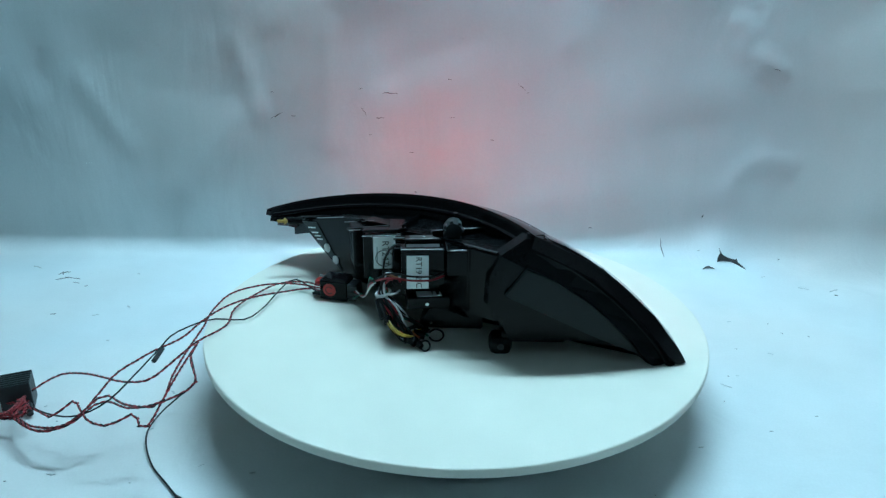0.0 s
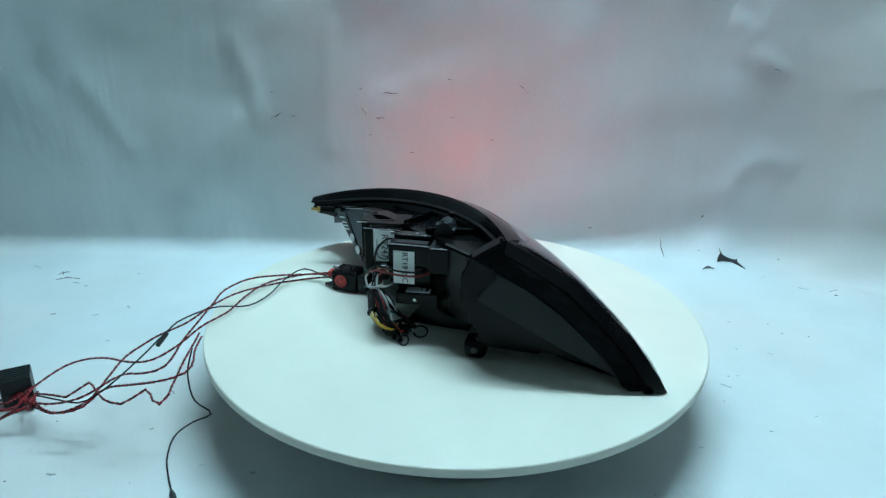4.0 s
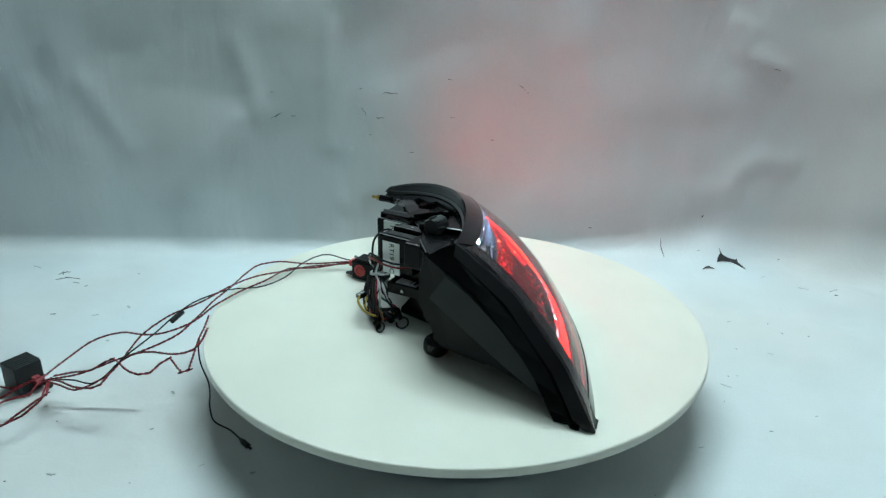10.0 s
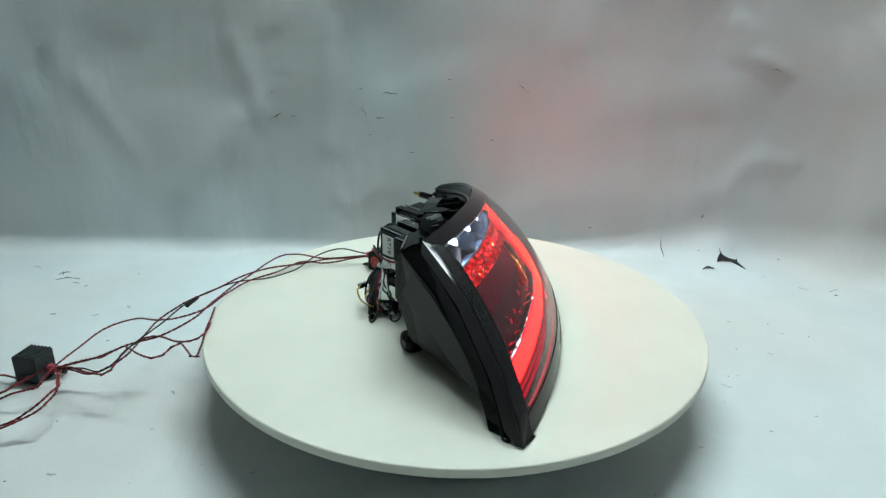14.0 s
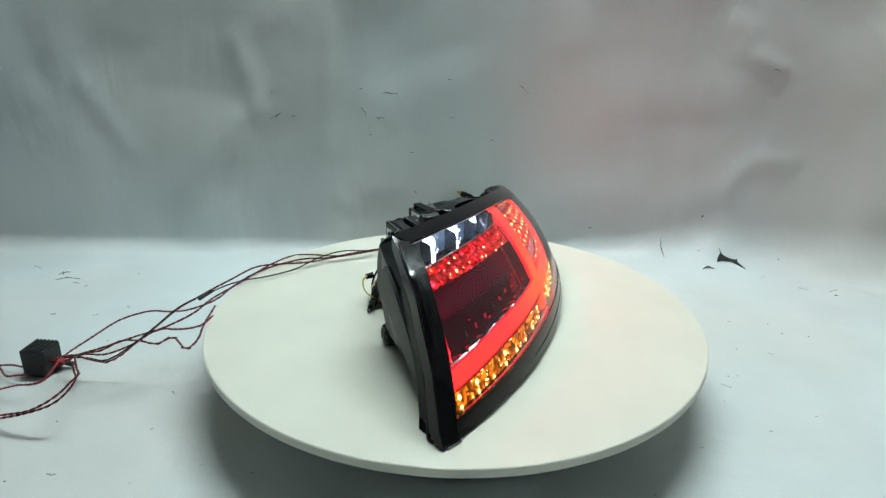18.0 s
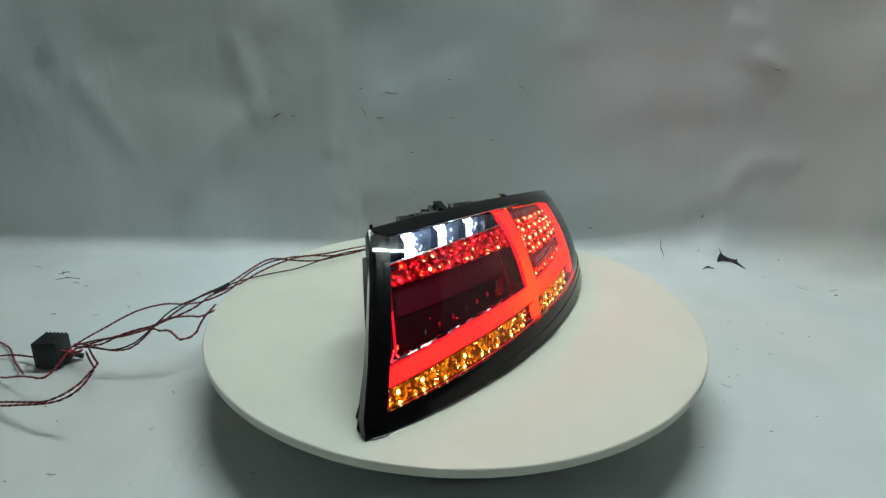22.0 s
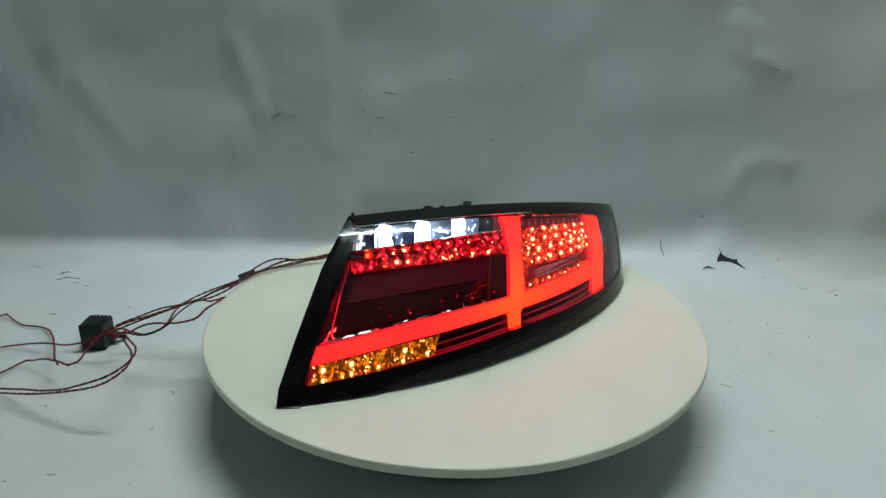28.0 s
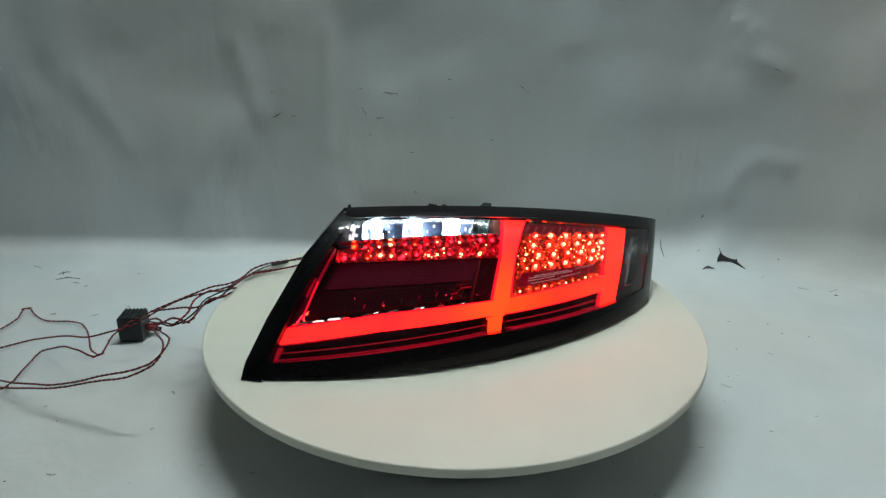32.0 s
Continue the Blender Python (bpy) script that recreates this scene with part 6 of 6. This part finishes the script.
LEAD_ROWS = [
    (0, [(-0.247, -0.086, 0.062), (-0.246, -0.088, 0.035), (-0.264, -0.084, 0.017), (-0.278, -0.093, 0.006), (-0.281, -0.119, 0.002), (-0.272, -0.145, 0.002), (-0.257, -0.168, 0.002), (-0.238, -0.188, 0.002), (-0.220, -0.207, 0.002)]),
    (3, [(-0.248, -0.080, 0.062), (-0.254, -0.083, 0.036), (-0.248, -0.094, 0.013), (-0.228, -0.106, 0.004), (-0.239, -0.117, 0.002), (-0.254, -0.137, 0.002), (-0.256, -0.163, 0.002), (-0.249, -0.189, 0.002), (-0.239, -0.214, 0.002)]),
    (6, [(-0.257, -0.053, 0.062), (-0.264, -0.056, 0.036), (-0.254, -0.067, 0.016), (-0.239, -0.065, 0.002), (-0.254, -0.088, 0.002), (-0.250, -0.115, 0.002), (-0.238, -0.139, 0.002), (-0.221, -0.159, 0.002), (-0.203, -0.179, 0.003)]),
    (8, [(-0.256, -0.053, 0.062), (-0.264, -0.037, 0.042), (-0.268, -0.027, 0.020), (-0.257, -0.038, 0.005), (-0.250, -0.063, 0.002), (-0.245, -0.088, 0.003), (-0.234, -0.113, 0.003), (-0.214, -0.130, 0.002), (-0.196, -0.149, 0.002)]),
    (9, [(-0.252, -0.053, 0.062), (-0.259, -0.039, 0.043), (-0.262, -0.033, 0.022), (-0.253, -0.041, 0.004), (-0.247, -0.063, 0.003), (-0.241, -0.087, 0.002), (-0.231, -0.109, 0.002), (-0.213, -0.123, 0.002), (-0.195, -0.140, 0.002)]),
    (10, [(-0.251, -0.053, 0.062), (-0.258, -0.041, 0.043), (-0.261, -0.033, 0.022), (-0.253, -0.040, 0.006), (-0.244, -0.061, 0.002), (-0.237, -0.083, 0.002), (-0.226, -0.103, 0.002), (-0.207, -0.117, 0.003), (-0.190, -0.133, 0.002)]),
    (11.2, [(-0.251, -0.053, 0.062), (-0.258, -0.041, 0.043), (-0.261, -0.033, 0.022), (-0.253, -0.040, 0.006), (-0.244, -0.061, 0.002), (-0.237, -0.083, 0.002), (-0.226, -0.103, 0.002), (-0.207, -0.117, 0.003), (-0.190, -0.133, 0.002)]),
    (11.9, [(-0.256, -0.013, 0.040), (-0.254, -0.023, 0.023), (-0.246, -0.036, 0.010), (-0.237, -0.051, 0.004), (-0.227, -0.068, 0.002), (-0.217, -0.085, 0.002), (-0.204, -0.100, 0.002), (-0.188, -0.112, 0.002), (-0.173, -0.124, 0.002)]),
    (13, [(-0.238, -0.012, 0.040), (-0.234, -0.021, 0.025), (-0.226, -0.028, 0.010), (-0.216, -0.040, 0.004), (-0.205, -0.055, 0.002), (-0.193, -0.069, 0.002), (-0.179, -0.081, 0.002), (-0.165, -0.093, 0.002), (-0.151, -0.105, 0.003)])]
LEADS.append(wire_run("wire_black", False, LEAD_ROWS + [(32, LEAD_ROWS[-1][1])], 36, plug=True))

SLEEVE_ROWS = [
    (0, (-0.280, -0.070, 0.061), (-0.280, -0.092, 0.059)),
    (3, (-0.284, -0.052, 0.061), (-0.285, -0.073, 0.059)),
    (6, (-0.294, -0.013, 0.059), (-0.293, -0.039, 0.059)),
    (9, (-0.291, 0.003, 0.060), (-0.294, -0.018, 0.059)),
    (13, (-0.287, 0.033, 0.061), (-0.292, 0.011, 0.060)),
    (16.5, (-0.284, 0.065, 0.060), (-0.288, 0.041, 0.060)),
    (19, (-0.268, 0.054, 0.066), (-0.279, 0.039, 0.063)),
    (24, (-0.252, 0.071, 0.070), (-0.262, 0.058, 0.068)),
    (28, (-0.239, 0.097, 0.071), (-0.250, 0.084, 0.070)),
    (30, (-0.227, 0.111, 0.073), (-0.240, 0.098, 0.071)),
    (32, (-0.204, 0.122, 0.074), (-0.218, 0.112, 0.074))]
splice = thing("splice_sleeve", "black heat-shrink sleeve on a joined wire", "sleeve")
part("sleeve", rod((0, 0, -0.0100), (0, 0, 0.0100), 0.0023, 12), M["matt"], splice)

cube = thing("flasher_box", "small black ribbed flasher box with a red plug on the ground", "relay box")


def build_cube():
    body = part("case", box((0, 0, 0.0150), (0.0265, 0.0265, 0.0290), bevel=0.0010), M["matt"], cube)
    for k in range(6):
        part("fin", box((0, -0.0105 + 0.0042 * k, 0.0299), (0.0262, 0.0022, 0.0014), bevel=0.0004), M["matt"], body)
    part("red_plug", box((0.004, -0.0165, 0.0105), (0.0075, 0.010, 0.0065), rx=22, bevel=0.001), M["wire_red"], cube, "dark red plug")
    part("plug_shroud", rod((0.009, -0.010, 0.0075), (0.011, -0.026, 0.0032), 0.0028, 10), M["matt"], cube, "black plug")
    part("wire_knot", add_tube(bmesh.new(), spline([(0.004, -0.020, 0.010), (0.009, -0.027, 0.012), (0.013, -0.021, 0.007), (0.005, -0.018, 0.009)], 16), 0.0010, 6), M["wire_red"], cube)


build_cube()
CUBE_ROWS = [(0, -0.422, -0.080, 25), (3, -0.426, -0.074, 28), (6, -0.433, -0.061, 35), (9, -0.437, -0.050, 52), (13, -0.435, -0.035, 78), (16.5, -0.435, -0.018, 82),
             (19, -0.435, -0.015, 85), (21, -0.434, -0.006, 87), (23, -0.432, 0.005, 89), (25.5, -0.428, 0.020, 90), (27.5, -0.412, 0.039, 91), (29, -0.393, 0.047, 92), (30, -0.387, 0.051, 93), (32, -0.372, 0.061, 95)]


# ---- marks on the paper ----
SHEET = np.array([v.co for v in backdrop.data.vertices])
FLAT = SHEET[(SHEET[:, 1] < 0.335) & (SHEET[:, 1] > -0.4) & (SHEET[:, 2] < 0.03)]
SHEET = SHEET[SHEET[:, 1] > 0.22]


def paper_y(x, z):
    """The face of the hanging paper: a plane through the nearest places of the sheet."""
    d = np.hypot(SHEET[:, 0] - x, SHEET[:, 2] - z)
    near = SHEET[np.argsort(d)[:6]]
    fit = np.linalg.lstsq(np.c_[near[:, 0] - x, near[:, 2] - z, np.ones(6)], near[:, 1], rcond=None)[0]
    return float(fit[2])


def paper_z(x, y):
    d = np.hypot(FLAT[:, 0] - x, FLAT[:, 1] - y)
    near = FLAT[np.argsort(d)[:6]]
    fit = np.linalg.lstsq(np.c_[near[:, 0] - x, near[:, 1] - y, np.ones(6)], near[:, 2], rcond=None)[0]
    return float(fit[2])


def scuff(x, z, length, lean=0.0, thick=0.0012, mat="scuff", ground=None):
    """A short ragged scratch, on the wall at (x, z) or on the ground at (x, ground)."""
    rng = random.Random(round(x * 1000) + round(length * 1e5))
    bm = bmesh.new()
    n = 5
    top, low = [], []
    for k in range(n + 1):
        s = k / n - 0.5
        w = thick * (0.25 + math.sin(math.pi * (k + 0.3) / (n + 0.6))) * rng.uniform(0.4, 1.0)
        bend = rng.uniform(-1, 1) * thick * 0.8
        top.append((s * length, w / 2 + bend)), low.append((s * length, -w / 2 + bend))
    ring = top + low[::-1]
    if ground is None:
        c, w = math.cos(radians(lean)), math.sin(radians(lean))
        spots = [(x + a * c - b * w, z + a * w + b * c) for a, b in ring]
        near, far = [bm.verts.new((p, paper_y(p, q) - 0.0003, q)) for p, q in spots], [bm.verts.new((p, paper_y(p, q) + 0.0010, q)) for p, q in spots]
    else:
        near, far = [bm.verts.new((a, b, 0.0002)) for a, b in ring], [bm.verts.new((a, b, -0.0010)) for a, b in ring]
    bm.faces.new(near), bm.faces.new(far[::-1])
    for k in range(len(ring)):
        j = (k + 1) % len(ring)
        bm.faces.new((near[k], far[k], far[j], near[j]))
    ob = part("scuff", bm, M[mat], backdrop)
    if ground is not None:
        ob.matrix_basis = pose(x, ground, paper_z(x, ground) + 0.0005, 0, 0, lean)


scuff(-0.094, 0.246, 0.0223, 0, 0.0014)
scuff(-0.109, 0.210, 0.0128, 0, 0.0012)
scuff(-0.261, 0.211, 0.0214, 25, 0.0011)
scuff(-0.008, 0.267, 0.0063, 0, 0.0009)
scuff(0.106, 0.249, 0.0040, 0, 0.0010)
scuff(0.097, 0.257, 0.0175, -40, 0.0007)
scuff(-0.063, 0.159, 0.0065, 0, 0.0009)
scuff(-0.057, 0.098, 0.0049, 0, 0.0011)
scuff(0.215, 0.044, 0.0068, 0, 0.0015)
scuff(0.325, 0.019, 0.0247, -86, 0.0012)
scuff(0.386, 0.067, 0.0053, 80, 0.0015)
scuff(0.057, 0.179, 0.0072, -10, 0.0007)
scuff(-0.124, 0.185, 0.0048, 0, 0.0009)
scuff(-0.237, 0.211, 0.0065, 0, 0.0009)
scuff(-0.137, 0.252, 0.0064, 10, 0.0009)
scuff(-0.133, 0.220, 0.0160, -60, 0.0006)
scuff(-0.266, 0.245, 0.0049, 0, 0.0009)
scuff(-0.003, 0.212, 0.0072, 0, 0.0006)
scuff(0.411, 0.019, 0.0091, 90, 0.0013)
scuff(0.455, 0.288, 0.0123, -15, 0.0008)
scuff(-0.550, 0.136, 0.0144, 10, 0.0012, "scratch")
scuff(-0.557, 0, 0.0120, -60, 0.0022, ground=0.246)
scuff(-0.554, 0, 0.0090, 20, 0.0020, ground=0.250)
scuff(-0.560, 0, 0.0070, 75, 0.0018, ground=0.243)
scuff(-0.548, 0, 0.0170, 30, 0.0012, ground=0.226)
scuff(-0.535, 0, 0.0240, -12, 0.0010, ground=0.229)
scuff(-0.339, 0, 0.0080, 0, 0.0014, "faint_scuff", ground=-0.177)
scuff(-0.447, 0, 0.0080, 20, 0.0006, "faint_scuff", ground=0.116)
scuff(-0.218, 0, 0.0054, 35, 0.0005, "faint_scuff", ground=-0.163)
scuff(0.298, 0, 0.0031, 0, 0.0007, "faint_scuff", ground=-0.103)
scuff(0.286, 0, 0.0118, -38, 0.0004, "faint_scuff", ground=-0.025)
scuff(0.348, 0, 0.0047, 0, 0.0008, "faint_scuff", ground=0.124)
scuff(0.354, 0, 0.0032, 0, 0.0007, "faint_scuff", ground=-0.077)
scuff(0.381, 0, 0.0084, 25, 0.0009, "faint_scuff", ground=0.329)
scuff(0.456, 0, 0.0083, 20, 0.0009, "faint_scuff", ground=0.270)
scuff(-0.450, 0, 0.0036, 0, 0.0009, "faint_scuff", ground=0.248)
scuff(-0.401, 0, 0.0030, 0, 0.0007, "faint_scuff", ground=0.052)
scuff(-0.398, 0, 0.0026, 20, 0.0007, "faint_scuff", ground=-0.080)
scuff(0.306, 0, 0.0034, 0, 0.0005, "faint_scuff", ground=-0.005)

for x, y, length, turned, thick, mat in ((0.395, 0.119, 0.0023, 41, 0.001, "soft_scuff"), (0.329, 0.054, 0.0022, 0, 0.0009, "scuff"), (0.296, -0.006, 0.002, 0, 0.0007, "scuff"),
                                         (0.273, -0.054, 0.0016, 0, 0.0006, "soft_scuff"), (0.53, 0.209, 0.0056, -26, 0.0026, "scuff"), (0.43, 0.087, 0.003, -40, 0.001, "soft_scuff"),
                                         (0.401, 0.095, 0.0053, -63, 0.0005, "soft_scuff"), (0.364, 0.044, 0.0086, -38, 0.0009, "faint_scuff"), (0.495, 0.23, 0.0177, -36, 0.0013, "faint_scuff"),
                                         (0.535, 0.225, 0.022, 26, 0.0013, "faint_scuff"), (0.494, 0.307, 0.0038, 0, 0.0015, "soft_scuff"), (0.223, -0.128, 0.0067, 8, 0.0005, "faint_scuff"),
                                         (0.163, -0.191, 0.001, 0, 0.0004, "scuff"), (-0.5, 0.117, 0.0078, 24, 0.0011, "scuff"), (-0.374, -0.104, 0.0018, 0, 0.0006, "soft_scuff"),
                                         (-0.285, -0.053, 0.0083, -48, 0.002, "faint_scuff"), (-0.503, 0.203, 0.0051, 45, 0.0019, "soft_scuff"), (-0.372, -0.186, 0.0021, 0, 0.0007, "soft_scuff"),
                                         (-0.269, -0.186, 0.0018, 0, 0.0005, "faint_scuff"), (-0.417, 0.141, 0.008, -55, 0.0028, "faint_scuff"), (-0.172, -0.171, 0.0059, 22, 0.0007, "faint_scuff"),
                                         (-0.281, -0.113, 0.0041, 33, 0.0011, "faint_scuff"), (-0.606, 0.267, 0.0227, -28, 0.0023, "faint_scuff"), (-0.521, 0.213, 0.013, -21, 0.0013, "soft_scuff")):
    scuff(x, 0, length * 0.8, turned, thick * 0.7, mat, ground=y)


def tear():
    """A torn spot at the foot of the wall: a ragged dark gap under the tented paper, and a thin crack beside it. Both
    are black pieces set in for the shade inside.
    """
    gap = [(0.4027, 0.3088, 0.0076), (0.4049, 0.3149, 0.0120), (0.4109, 0.3219, 0.0180), (0.4144, 0.3181, 0.0139), (0.4222, 0.3145, 0.0109), (0.4303, 0.3127, 0.0095),
           (0.4336, 0.3144, 0.0105), (0.4334, 0.3087, 0.0072), (0.4400, 0.2939, 0.0020), (0.4307, 0.3049, 0.0053), (0.4236, 0.3095, 0.0077), (0.4124, 0.3106, 0.0086)]
    crack = [(0.3763, 0.2944, 0.0008), (0.3829, 0.3016, 0.0022), (0.3875, 0.3027, 0.0027), (0.3949, 0.2952, 0.0014), (0.3905, 0.2973, 0.0017), (0.3848, 0.2986, 0.0016)]
    for ring, label in ((gap, "black piece for the shade in a ragged paper gap"), (crack, "black piece for the shade in a thin paper crack")):
        bm = bmesh.new()
        near, far = [bm.verts.new((x, y - 0.0009, z + 0.0013)) for x, y, z in ring], [bm.verts.new((x, y + 0.003, z - 0.0020)) for x, y, z in ring]
        bm.faces.new(near), bm.faces.new(far[::-1])
        for k in range(len(ring)):
            j = (k + 1) % len(ring)
            bm.faces.new((near[k], far[k], far[j], near[j]))
        part("tear", bm, M["ink"], backdrop, label)


tear()


# ---- what moves ----
def motions():
    turn = [(t, pose(0, 0, TOP, 0, 0, a)) for t, a in SPIN]
    for ob in RIDERS:
        walk(ob, turn)
    # the board sits a hair off its axle
    walk(disc, [(t, pose(-0.0008 * t / 32, 0.0022, TOP, 0, 0, a)) for t, a in SPIN])
    # the relay module is held back by its leads and slides a little on the disc
    rows = []
    for k in range(33):
        dx, dy, a = (float(np.interp(k, [q[0] for q in RELAY_SLIDE], [q[j] for q in RELAY_SLIDE])) for j in (1, 2, 3))
        rows.append((k, pose(0, 0, TOP, 0, 0, spin_at(k)) @ Matrix.Translation((dx - 0.1285, dy + 0.0215, 0)) @ pose(0, 0, 0, 0, 0, a) @ Matrix.Translation((0.1285, -0.0215, 0))))
    walk(relay, rows)
    for _, moves in LEADS:
        for piece, rows in moves:
            walk(piece, rows)
    walk(cube, [(t, pose(x, y, 0.001, 0, 0, a)) for t, x, y, a in CUBE_ROWS])
    walk(splice, [(t, Matrix.Translation((Vector(a) + Vector(b)) / 2) @ (Vector(b) - Vector(a)).to_track_quat("Z", "Y").to_matrix().to_4x4()) for t, a, b in SLEEVE_ROWS])
    # the turn signal sweeps along its strip, then draws back to seem out
    for k, (cell, back) in enumerate(AMBER):
        off, on = Matrix.Translation(back), Matrix.Translation((0, 0, 0))
        rows, f, lit = [(0.0, off)], 1 / FPS, 0
        for n in range(42, -5, -1):
            late = 0.046 + 0.001 * k if k < 5 else 0.055 + 0.0225 * (k - 5)
            start, stop = 29.335 - 0.686 * n + late, 29.335 - 0.686 * n + 0.325
            if start < 0.1 or stop > 31.95:
                continue
            start, stop = round(start * FPS) / FPS, round(stop * FPS) / FPS
            rows += [(start - f, off), (start, on), (stop, on), (stop + f, off)]
        rows.append((32.0, off))
        walk(cell, rows)


motions()
